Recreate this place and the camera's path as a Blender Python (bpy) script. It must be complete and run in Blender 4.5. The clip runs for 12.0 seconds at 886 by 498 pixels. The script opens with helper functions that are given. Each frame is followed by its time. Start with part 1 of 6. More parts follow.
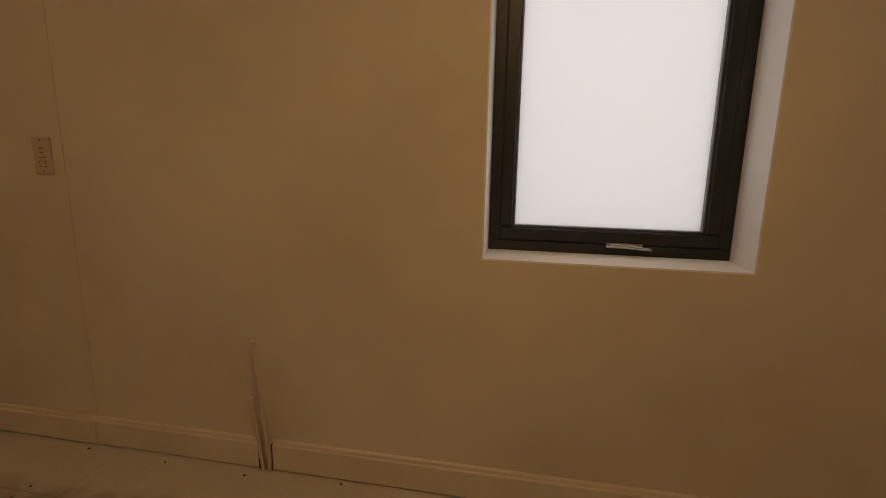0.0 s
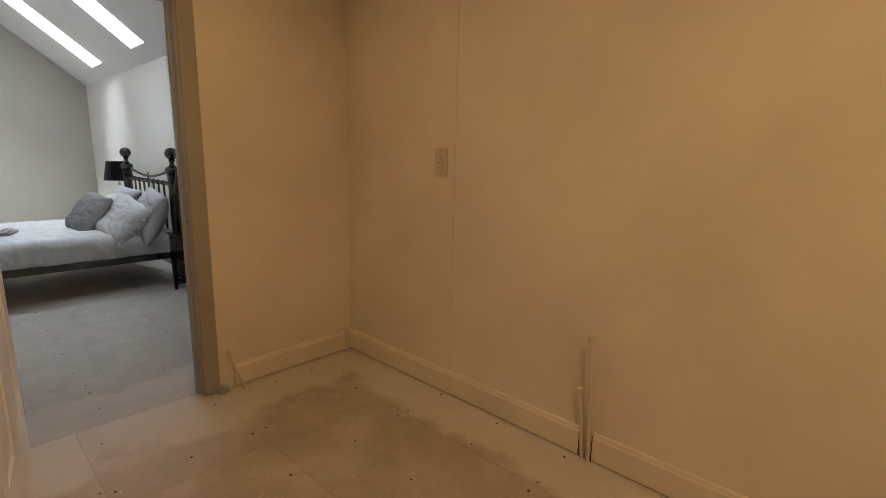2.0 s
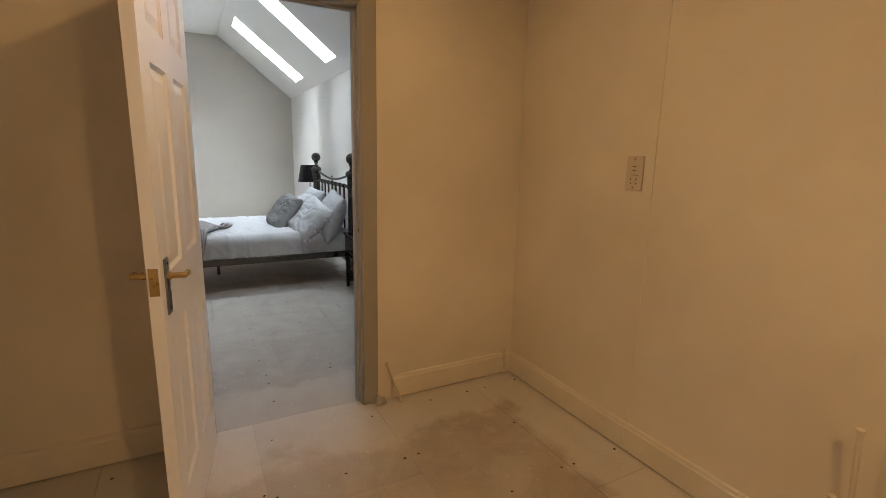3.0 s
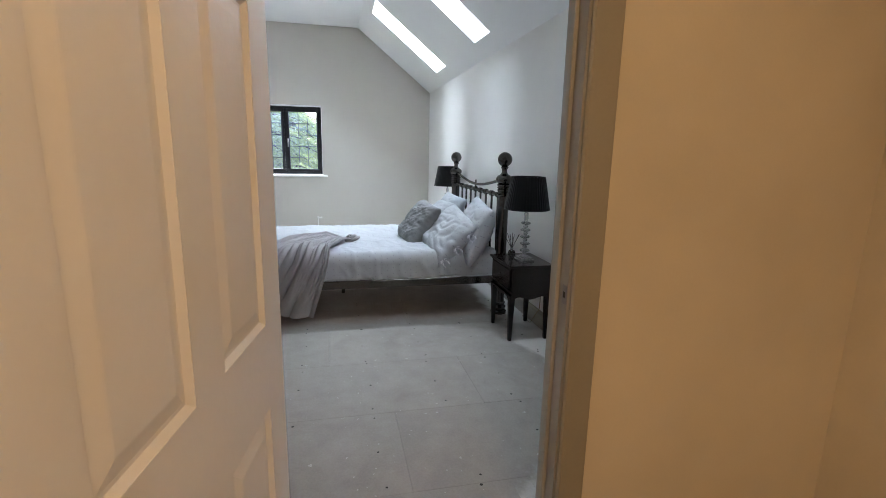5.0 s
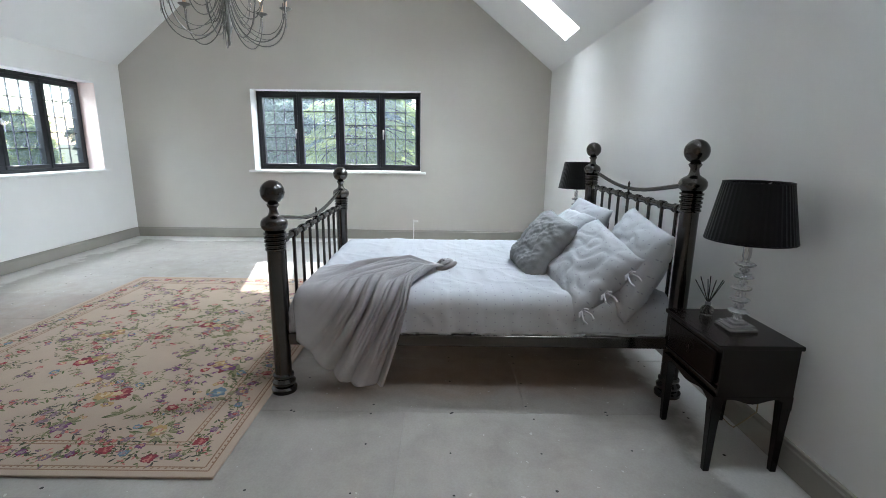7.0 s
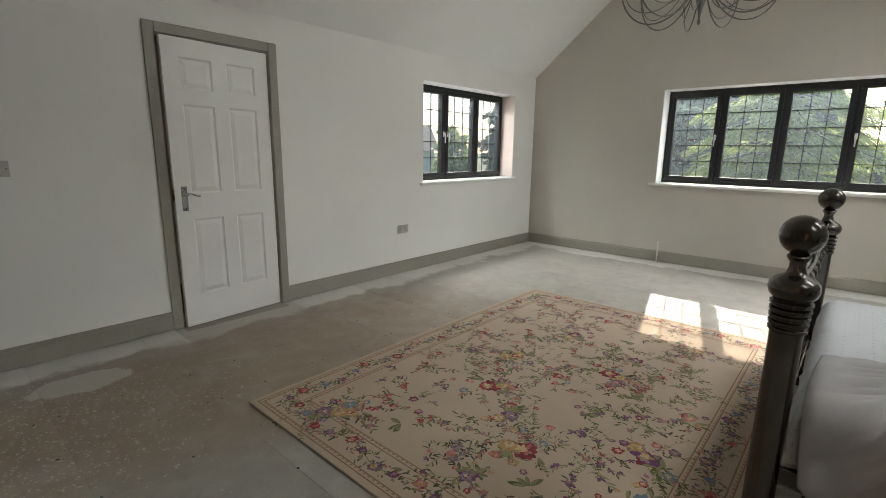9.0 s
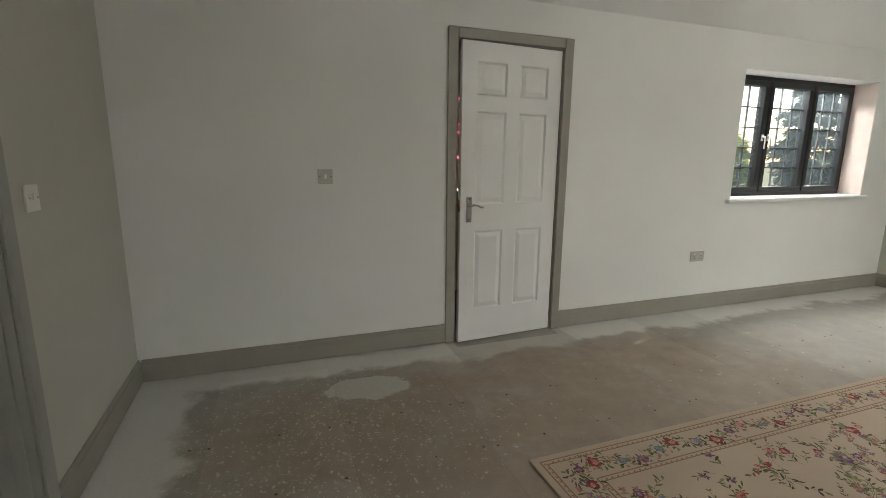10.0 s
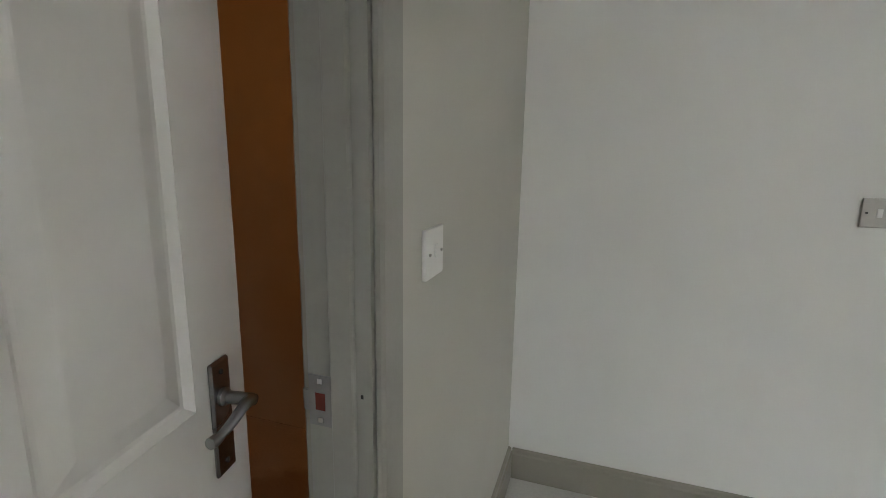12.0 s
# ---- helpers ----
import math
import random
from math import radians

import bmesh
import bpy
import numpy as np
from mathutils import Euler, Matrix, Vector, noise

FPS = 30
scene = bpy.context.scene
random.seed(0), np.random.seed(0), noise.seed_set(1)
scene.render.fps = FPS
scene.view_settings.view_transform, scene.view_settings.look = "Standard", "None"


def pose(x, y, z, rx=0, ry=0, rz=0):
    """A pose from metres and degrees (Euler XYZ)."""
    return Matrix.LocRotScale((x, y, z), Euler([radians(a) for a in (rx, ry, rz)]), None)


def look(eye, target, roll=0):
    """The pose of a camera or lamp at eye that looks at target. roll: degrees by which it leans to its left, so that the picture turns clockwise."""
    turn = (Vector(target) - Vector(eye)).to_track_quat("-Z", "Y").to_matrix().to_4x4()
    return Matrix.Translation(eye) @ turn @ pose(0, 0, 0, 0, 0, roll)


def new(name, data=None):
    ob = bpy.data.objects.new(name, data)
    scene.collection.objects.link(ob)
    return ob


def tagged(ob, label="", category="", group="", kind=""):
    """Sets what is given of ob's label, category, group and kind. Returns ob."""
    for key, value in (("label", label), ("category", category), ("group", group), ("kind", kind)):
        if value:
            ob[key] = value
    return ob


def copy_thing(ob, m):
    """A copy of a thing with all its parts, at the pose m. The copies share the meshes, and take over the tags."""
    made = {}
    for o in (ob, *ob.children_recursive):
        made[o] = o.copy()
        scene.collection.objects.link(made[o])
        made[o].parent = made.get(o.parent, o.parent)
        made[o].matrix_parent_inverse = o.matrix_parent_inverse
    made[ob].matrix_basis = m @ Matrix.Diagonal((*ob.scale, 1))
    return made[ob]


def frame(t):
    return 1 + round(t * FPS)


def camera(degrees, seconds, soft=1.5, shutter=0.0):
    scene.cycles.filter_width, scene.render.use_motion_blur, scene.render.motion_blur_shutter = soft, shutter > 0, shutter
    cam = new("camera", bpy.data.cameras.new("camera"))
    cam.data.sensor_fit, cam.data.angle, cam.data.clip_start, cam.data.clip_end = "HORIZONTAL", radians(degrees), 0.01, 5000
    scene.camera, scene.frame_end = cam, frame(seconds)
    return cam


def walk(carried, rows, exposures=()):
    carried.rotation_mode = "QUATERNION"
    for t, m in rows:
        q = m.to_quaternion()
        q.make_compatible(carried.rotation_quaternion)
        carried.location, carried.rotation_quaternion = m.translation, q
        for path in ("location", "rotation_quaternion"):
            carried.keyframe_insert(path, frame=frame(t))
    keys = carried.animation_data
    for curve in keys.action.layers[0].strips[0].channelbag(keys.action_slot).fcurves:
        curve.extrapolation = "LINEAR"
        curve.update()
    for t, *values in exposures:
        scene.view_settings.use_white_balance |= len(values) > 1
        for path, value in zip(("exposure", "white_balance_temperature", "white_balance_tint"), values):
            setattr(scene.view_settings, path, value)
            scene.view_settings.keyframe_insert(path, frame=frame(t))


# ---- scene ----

# ---------------------------------------------------------------- camera and walk
cam = camera(86.8, 12.0, soft=0.8)
PATH = [
    (0, (-0.598, 0.425, 1.284), (-0.953, 2.356, 0.906), 1.01),
    (0.5, (-0.653, 0.346, 1.284), (-1.296, 2.203, 0.912), 1.08),
    (1, (-0.679, 0.290, 1.280), (-1.581, 2.037, 0.914), 1.14),
    (1.5, (-0.743, 0.230, 1.298), (-1.859, 1.844, 0.916), 1.19),
    (2, (-0.833, 0.198, 1.289), (-2.163, 1.644, 0.910), 1.33),
    (2.5, (-0.964, 0.253, 1.298), (-2.506, 1.467, 0.918), 1.33),
    (3, (-1.110, 0.322, 1.323), (-2.839, 1.249, 0.935), 1.29),
    (3.5, (-1.376, 0.376, 1.323), (-3.195, 1.103, 0.922), 1.02),
    (5.5, (-2.605, 0.541, 1.299), (-4.525, 0.927, 0.896), 1.19),
    (6, (-2.954, 0.619, 1.289), (-4.884, 0.936, 0.873), 0.96),
    (6.5, (-3.295, 0.617, 1.273), (-5.241, 0.817, 0.858), 0.88),
    (6.7, (-3.412, 0.599, 1.279), (-5.362, 0.741, 0.860), 0.85),
    (8.3, (-4.066, 0.241, 1.272), (-5.827, -0.610, 0.855), 0.70),
    (8.5, (-4.088, 0.126, 1.280), (-5.793, -0.834, 0.867), 0.80),
    (9, (-4.184, -0.156, 1.278), (-5.654, -1.450, 0.869), 0.78),
    (9.5, (-4.233, -0.449, 1.267), (-5.235, -2.134, 0.872), 0.40),
    (10, (-4.205, -0.790, 1.272), (-4.882, -2.632, 0.887), 0.58),
    (10.5, (-4.145, -1.130, 1.257), (-4.551, -3.053, 0.886), 0.55),
    (11, (-4.058, -1.426, 1.266), (-4.052, -3.395, 0.917), 0.85),
    (11.5, (-3.894, -1.715, 1.291), (-3.528, -3.646, 0.925), 0.80),
    (12, (-3.735, -1.955, 1.292), (-3.109, -3.816, 0.909), 0.95),
]
EXPOSURES = [(0.0, 0.16, 6900, 10), (1.0, 0.58, 6700, 10), (2.0, 1.08, 6500, 10), (3.0, 1.31, 6350, 10), (3.7, 1.41, 6250, 10), (5.5, 1.32, 5850, 10), (6.5, 1.28, 5900, 10), (8.5, 0.82, 7000, 10), (9.0, 0.60, 7200, 10),
             (9.5, 0.57, 7350, 10), (10.5, 0.92, 7450, 10), (12.0, 1.38, 6850, 10)]
walk(cam, [(t, look(eye, target, roll)) for t, eye, target, roll in PATH], EXPOSURES)

# ---------------------------------------------------------------- plan, in metres
XW, XE, XR = -10.077, -3.45, -3.35       # bedroom gable wall, bedroom door wall, dressing room face of that wall
YS, YN = -3.687, 1.992                   # bedroom long walls
ZE, ZC = 2.269, 3.170                    # eaves and flat ceiling
YCN, YCS = 0.859, -2.590                 # where the slopes meet the flat ceiling
RX1, RYS, RYN = 1.30, -0.456, 2.020      # dressing room
RYB = 2.024                              # its wall east of the small jog
JOG = -2.440
HC = 2.40                                # low ceilings
D1A, D1B = 0.304, 1.048                  # first doorway, along y
D3A, D3B = -2.497, -1.765                # landing doorway, along y
D2A, D2B = -6.128, -5.362                # cupboard doorway, along x
DH = 1.992                               # clear height of the doorways

# ---------------------------------------------------------------- world, sun, lamps
SUN_TO = Vector((-0.813, -0.205, 0.545)).normalized()
world = bpy.data.worlds.new("sky")
scene.world = world
world.use_nodes = True
wn = world.node_tree
sky = wn.nodes.new("ShaderNodeTexSky")
sky.sky_type = "NISHITA"
sky.sun_disc = False
sky.sun_elevation = math.asin(SUN_TO.z)
sky.sun_rotation = math.atan2(SUN_TO.x, SUN_TO.y)
sky.air_density, sky.dust_density, sky.ozone_density = 1.0, 0.8, 1.0
wn.links.new(sky.outputs[0], wn.nodes["Background"].inputs[0])
wn.nodes["Background"].inputs[1].default_value = 0.15


def lamp(name, kind, energy, m, colour=(1, 1, 1), **settings):
    data = bpy.data.lights.new(name, kind)
    data.energy, data.color = energy, colour
    for key, value in settings.items():
        if key == "size":
            if kind == "AREA":
                data.shape = "RECTANGLE"
                data.size, data.size_y = value
            else:
                data.shadow_soft_size = value
        if key == "angle":
            data.angle = value
    ob = new(name, data)
    ob.matrix_world = m
    return ob


lamp("sun", "SUN", 5.0, look((0, 0, 0), -SUN_TO), (1.0, 0.95, 0.87), angle=radians(0.55))
SKYBLUE = (0.86, 0.94, 1.0)
# daylight of the sky in the openings
for sx, watts in ((-8.575, 35), (-6.80, 17), (-5.03, 7)):
    lamp("skylight_daylight", "AREA", watts, look((sx, 1.66, 3.10), (sx, 1.05, 2.34)), SKYBLUE, size=(0.46, 0.98))
lamp("window_daylight", "AREA", 6.5, look((-0.33, RYB + 0.34, 1.55), (-0.33, 0.5, 1.30)), (0.90, 0.96, 1.0), size=(1.0, 1.4))
# added area lamps, unseen above the two bedroom window heads, boosting sky light through their openings
lamp("window_daylight", "AREA", 60, look((XW - 0.62, -0.86, 2.42), (XW + 0.9, -0.86, 0.9)), SKYBLUE, size=(2.2, 0.6))
lamp("window_daylight", "AREA", 58, look((-8.72, YS - 0.62, 2.42), (-8.72, YS + 0.9, 0.9)), SKYBLUE, size=(1.7, 0.6))
WARM = (1.0, 0.585, 0.235)
for lx, ly, watts in ((-2.35, 0.80, 3.4), (-0.55, 0.78, 7.9)):
    lamp("downlight_bulb", "AREA", watts, look((lx, ly, HC - 0.012), (lx, ly, 0)), WARM, size=(0.07, 0.07))
lamp("downlight_bulb", "AREA", 0.8, look((-2.6, -2.6, HC - 0.012), (-2.6, -2.6, 0)), (1.0, 0.40, 0.12), size=(0.07, 0.07))


# ---------------------------------------------------------------- materials
def node(nt, kind, **inputs):
    n = nt.nodes.new(kind)
    for key, value in inputs.items():
        n.inputs[key.replace("_", " ")].default_value = value
    return n


def tone(colour, k):
    return tuple(min(1.0, c * k) for c in colour[:3]) + (1.0,)


def material(name, colour, rough=0.6, metal=0.0, grain=40.0, vary=0.10, bump=0.10, stain=2.0, stain_amount=0.06, spread=0.0, coat=0.0, position=False, spec=0.5):
    """Colour with variation at two scales, uneven gloss and fine relief."""
    m = bpy.data.materials.new(name)
    m.use_nodes = True
    nt = m.node_tree
    bsdf = nt.nodes["Principled BSDF"]
    bsdf.inputs["Metallic"].default_value = metal
    bsdf.inputs["Coat Weight"].default_value = coat
    bsdf.inputs["Specular IOR Level"].default_value = spec
    tc = nt.nodes.new("ShaderNodeNewGeometry") if position else nt.nodes.new("ShaderNodeTexCoord")
    where = tc.outputs["Position"] if position else tc.outputs["Object"]
    fine = node(nt, "ShaderNodeTexNoise", Scale=grain, Detail=6.0, Roughness=0.6)
    broad = node(nt, "ShaderNodeTexNoise", Scale=stain, Detail=4.0, Roughness=0.55)
    for n in (fine, broad):
        nt.links.new(where, n.inputs["Vector"])
    mix1 = nt.nodes.new("ShaderNodeMix")
    mix1.data_type = "RGBA"
    mix1.inputs[6].default_value, mix1.inputs[7].default_value = tone(colour, 1 - vary), tone(colour, 1 + vary)
    nt.links.new(fine.outputs[0], mix1.inputs[0])
    mul = nt.nodes.new("ShaderNodeMix")
    mul.data_type = "RGBA"
    mul.blend_type = "MULTIPLY"
    mul.inputs[0].default_value = 1.0
    ramp = nt.nodes.new("ShaderNodeMapRange")
    ramp.inputs[1].default_value, ramp.inputs[2].default_value = 0.3, 0.7
    ramp.inputs[3].default_value, ramp.inputs[4].default_value = 1 - stain_amount, 1 + stain_amount
    nt.links.new(broad.outputs[0], ramp.inputs[0])
    last = ramp.outputs[0]
    if spread:
        info = nt.nodes.new("ShaderNodeObjectInfo")
        r2 = nt.nodes.new("ShaderNodeMapRange")
        r2.inputs[3].default_value, r2.inputs[4].default_value = 1 - spread, 1 + spread
        nt.links.new(info.outputs["Random"], r2.inputs[0])
        both = nt.nodes.new("ShaderNodeMath")
        both.operation = "MULTIPLY"
        nt.links.new(last, both.inputs[0])
        nt.links.new(r2.outputs[0], both.inputs[1])
        last = both.outputs[0]
    nt.links.new(mix1.outputs[2], mul.inputs[6])
    nt.links.new(last, mul.inputs[7])
    nt.links.new(mul.outputs[2], bsdf.inputs["Base Color"])
    rr = nt.nodes.new("ShaderNodeMapRange")
    rr.inputs[3].default_value, rr.inputs[4].default_value = max(0.02, rough * 0.85), min(1.0, rough * 1.15)
    nt.links.new(broad.outputs[0], rr.inputs[0])
    nt.links.new(rr.outputs[0], bsdf.inputs["Roughness"])
    if bump:
        bp = nt.nodes.new("ShaderNodeBump")
        bp.inputs["Strength"].default_value, bp.inputs["Distance"].default_value = bump, 0.01
        nt.links.new(fine.outputs[0], bp.inputs["Height"])
        nt.links.new(bp.outputs[0], bsdf.inputs["Normal"])
    return m


def maths(nt, op, a, b=None, clamp=False):
    n = nt.nodes.new("ShaderNodeMath")
    n.operation = op
    n.use_clamp = clamp
    for i, v in enumerate((a, b)):
        if v is None:
            continue
        if isinstance(v, (int, float)):
            n.inputs[i].default_value = v
        else:
            nt.links.new(v, n.inputs[i])
    return n.outputs[0]


def smooth(nt, v, lo, hi, a=0.0, b=1.0):
    n = nt.nodes.new("ShaderNodeMapRange")
    n.interpolation_type = "SMOOTHSTEP"
    n.inputs[1].default_value, n.inputs[2].default_value, n.inputs[3].default_value, n.inputs[4].default_value = lo, hi, a, b
    nt.links.new(v, n.inputs[0])
    return n.outputs[0]


def blend(nt, fac, a, b):
    n = nt.nodes.new("ShaderNodeMix")
    n.data_type = "RGBA"
    for sock, v in ((n.inputs[0], fac), (n.inputs[6], a), (n.inputs[7], b)):
        if isinstance(v, (int, float, tuple)):
            sock.default_value = v
        else:
            nt.links.new(v, sock)
    return n.outputs[2]


def chipboard():
    """Chipboard sheets with white paint overspray along the walls, bare brown patches and paint spatter."""
    m = bpy.data.materials.new("painted_chipboard")
    m.use_nodes = True
    nt = m.node_tree
    bsdf = nt.nodes["Principled BSDF"]
    pos = nt.nodes.new("ShaderNodeNewGeometry").outputs["Position"]
    wob = node(nt, "ShaderNodeTexNoise", Scale=2.2, Detail=5.0, Roughness=0.6)
    grain = node(nt, "ShaderNodeTexNoise", Scale=95.0, Detail=5.0, Roughness=0.7)
    mott = node(nt, "ShaderNodeTexNoise", Scale=7.0, Detail=6.0, Roughness=0.65)
    for n in (wob, grain, mott):
        nt.links.new(pos, n.inputs["Vector"])
    xyz = nt.nodes.new("ShaderNodeSeparateXYZ")
    nt.links.new(pos, xyz.inputs[0])
    x, y = xyz.outputs[0], xyz.outputs[1]
    w = maths(nt, "MULTIPLY", maths(nt, "SUBTRACT", wob.outputs[0], 0.5), 0.5)
    # distance to the painted walls
    def away(v, c):
        return maths(nt, "ABSOLUTE", maths(nt, "SUBTRACT", v, c))
    room = maths(nt, "GREATER_THAN", x, -3.40)
    near = maths(nt, "MINIMUM", away(y, YS), away(y, YN))
    near = maths(nt, "MINIMUM", near, maths(nt, "MULTIPLY", away(x, -3.40), 0.62))
    near = maths(nt, "MINIMUM", near, away(x, XW))
    spray = smooth(nt, maths(nt, "ADD", near, maths(nt, "MULTIPLY", w, 1.1)), 0.21, 0.30, 1.0, 0.0)
    sill = maths(nt, "MULTIPLY", maths(nt, "LESS_THAN", away(y, 0.68), 0.46), maths(nt, "MULTIPLY", maths(nt, "GREATER_THAN", x, -4.0), maths(nt, "SUBTRACT", 1.0, room)))
    spray = maths(nt, "MULTIPLY", spray, maths(nt, "SUBTRACT", 1.0, maths(nt, "MULTIPLY", sill, 0.72)))
    masked = maths(nt, "MULTIPLY", maths(nt, "LESS_THAN", away(x, (D2A + D2B) / 2), 0.40), maths(nt, "LESS_THAN", away(y, YS), 0.11))
    spray = maths(nt, "MULTIPLY", spray, maths(nt, "SUBTRACT", 1.0, maths(nt, "MAXIMUM", masked, maths(nt, "MULTIPLY", maths(nt, "MULTIPLY", maths(nt, "LESS_THAN", away(x, (D2A + D2B) / 2), 0.46), maths(nt, "LESS_THAN", y, -2.5)), 0.45))))
    # brown bare area by the cupboard door, with an uneven outline
    ex = maths(nt, "MULTIPLY", maths(nt, "SUBTRACT", x, -5.6), 0.42)
    ey = maths(nt, "MULTIPLY", maths(nt, "SUBTRACT", y, -2.75), 1.02)
    d = maths(nt, "SQRT", maths(nt, "ADD", maths(nt, "MULTIPLY", ex, ex), maths(nt, "MULTIPLY", ey, ey)))
    bare = smooth(nt, maths(nt, "ADD", d, w), 0.50, 1.05, 1.0, 0.0)
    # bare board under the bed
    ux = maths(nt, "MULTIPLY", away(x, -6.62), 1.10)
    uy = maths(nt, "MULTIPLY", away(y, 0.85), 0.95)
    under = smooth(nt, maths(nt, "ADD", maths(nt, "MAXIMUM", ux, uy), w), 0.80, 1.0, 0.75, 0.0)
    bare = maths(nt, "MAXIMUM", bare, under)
    bare = maths(nt, "MAXIMUM", bare, maths(nt, "MULTIPLY", room, 0.70))
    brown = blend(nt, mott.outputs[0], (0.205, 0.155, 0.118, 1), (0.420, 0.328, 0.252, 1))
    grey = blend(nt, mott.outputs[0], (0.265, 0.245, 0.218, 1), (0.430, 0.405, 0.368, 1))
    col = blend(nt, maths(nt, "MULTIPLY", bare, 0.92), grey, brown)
    # scuffed patches where dust and primer were walked about
    broad = node(nt, "ShaderNodeTexNoise", Scale=1.7, Detail=5.0, Roughness=0.7, Distortion=0.6)
    nt.links.new(pos, broad.inputs["Vector"])
    scuff = smooth(nt, broad.outputs[0], 0.52, 0.66, 0.0, 0.42)
    col = blend(nt, scuff, col, (0.400, 0.375, 0.340, 1))
    dirt = smooth(nt, broad.outputs[0], 0.32, 0.50, 0.18, 0.0)
    col = blend(nt, dirt, col, (0.150, 0.122, 0.098, 1))
    # plaster dust trodden over the dressing room floor, thickest by its doorway
    sd1 = maths(nt, "SQRT", maths(nt, "ADD", maths(nt, "POWER", maths(nt, "ADD", x, 3.30), 2.0), maths(nt, "POWER", maths(nt, "SUBTRACT", y, 0.68), 2.0)))
    dust = maths(nt, "ADD", smooth(nt, maths(nt, "ADD", sd1, w), 0.15, 0.85, 0.34, 0.0), smooth(nt, broad.outputs[0], 0.40, 0.66, 0.16, 0.34))
    col = blend(nt, maths(nt, "MULTIPLY", dust, room), col, (0.560, 0.520, 0.450, 1))
    # dried filler puddle
    px = maths(nt, "MULTIPLY", maths(nt, "SUBTRACT", x, -4.66), 3.6)
    py = maths(nt, "MULTIPLY", maths(nt, "SUBTRACT", y, -3.20), 6.0)
    pd = maths(nt, "SQRT", maths(nt, "ADD", maths(nt, "MULTIPLY", px, px), maths(nt, "MULTIPLY", py, py)))
    puddle = smooth(nt, maths(nt, "ADD", pd, maths(nt, "ADD", maths(nt, "MULTIPLY", w, 3.0), maths(nt, "MULTIPLY", mott.outputs[0], 1.1))), 1.30, 1.42, 1.0, 0.0)
    col = blend(nt, maths(nt, "MULTIPLY", spray, maths(nt, "SUBTRACT", 0.90, maths(nt, "MULTIPLY", room, 0.42))), col, (0.660, 0.645, 0.610, 1))
    col = blend(nt, maths(nt, "MULTIPLY", puddle, 0.75), col, (0.560, 0.545, 0.510, 1))
    # spatter of white paint, thicker near the landing doorway
    vor = node(nt, "ShaderNodeTexVoronoi", Scale=84.0, Randomness=1.0)
    warp = node(nt, "ShaderNodeTexNoise", Scale=55.0, Detail=2.0)
    nt.links.new(pos, warp.inputs["Vector"])
    bent = nt.nodes.new("ShaderNodeMix")
    bent.data_type, bent.blend_type = "RGBA", "LINEAR_LIGHT"
    bent.inputs[0].default_value = 0.014
    nt.links.new(pos, bent.inputs[6])
    nt.links.new(warp.outputs["Color"], bent.inputs[7])
    nt.links.new(bent.outputs[2], vor.inputs["Vector"])
    cell = nt.nodes.new("ShaderNodeSeparateColor")
    nt.links.new(vor.outputs["Color"], cell.inputs[0])
    sd = maths(nt, "ADD", maths(nt, "ABSOLUTE", maths(nt, "ADD", x, 4.35)), maths(nt, "ABSOLUTE", maths(nt, "ADD", y, 2.75)))
    dens = smooth(nt, sd, 0.35, 1.4, 0.55, 0.015)
    size = maths(nt, "MULTIPLY", maths(nt, "LESS_THAN", cell.outputs[0], dens), maths(nt, "ADD", 0.05, maths(nt, "MULTIPLY", maths(nt, "POWER", cell.outputs[1], 2.0), 0.52)))
    drop = smooth(nt, maths(nt, "SUBTRACT", size, vor.outputs["Distance"]), -0.03, 0.03)
    drop = maths(nt, "MULTIPLY", drop, maths(nt, "GREATER_THAN", size, 0.01))
    col = blend(nt, maths(nt, "MULTIPLY", drop, 0.58), col, (0.66, 0.65, 0.62, 1))
    col2 = blend(nt, grain.outputs[0], (0.80, 0.80, 0.80, 1), (1.16, 1.16, 1.16, 1))
    mul = nt.nodes.new("ShaderNodeMix")
    mul.data_type, mul.blend_type = "RGBA", "MULTIPLY"
    mul.inputs[0].default_value = 1.0
    nt.links.new(col, mul.inputs[6])
    nt.links.new(col2, mul.inputs[7])
    info = nt.nodes.new("ShaderNodeObjectInfo")
    r2 = nt.nodes.new("ShaderNodeMapRange")
    r2.inputs[3].default_value, r2.inputs[4].default_value = 0.94, 1.06
    nt.links.new(info.outputs["Random"], r2.inputs[0])
    mul2 = nt.nodes.new("ShaderNodeMix")
    mul2.data_type, mul2.blend_type = "RGBA", "MULTIPLY"
    mul2.inputs[0].default_value = 1.0
    nt.links.new(mul.outputs[2], mul2.inputs[6])
    nt.links.new(r2.outputs[0], mul2.inputs[7])
    nt.links.new(mul2.outputs[2], bsdf.inputs["Base Color"])
    bsdf.inputs["Roughness"].default_value = 0.62
    bp = nt.nodes.new("ShaderNodeBump")
    bp.inputs["Strength"].default_value, bp.inputs["Distance"].default_value = 0.25, 0.003
    nt.links.new(grain.outputs[0], bp.inputs["Height"])
    nt.links.new(bp.outputs[0], bsdf.inputs["Normal"])
    return m


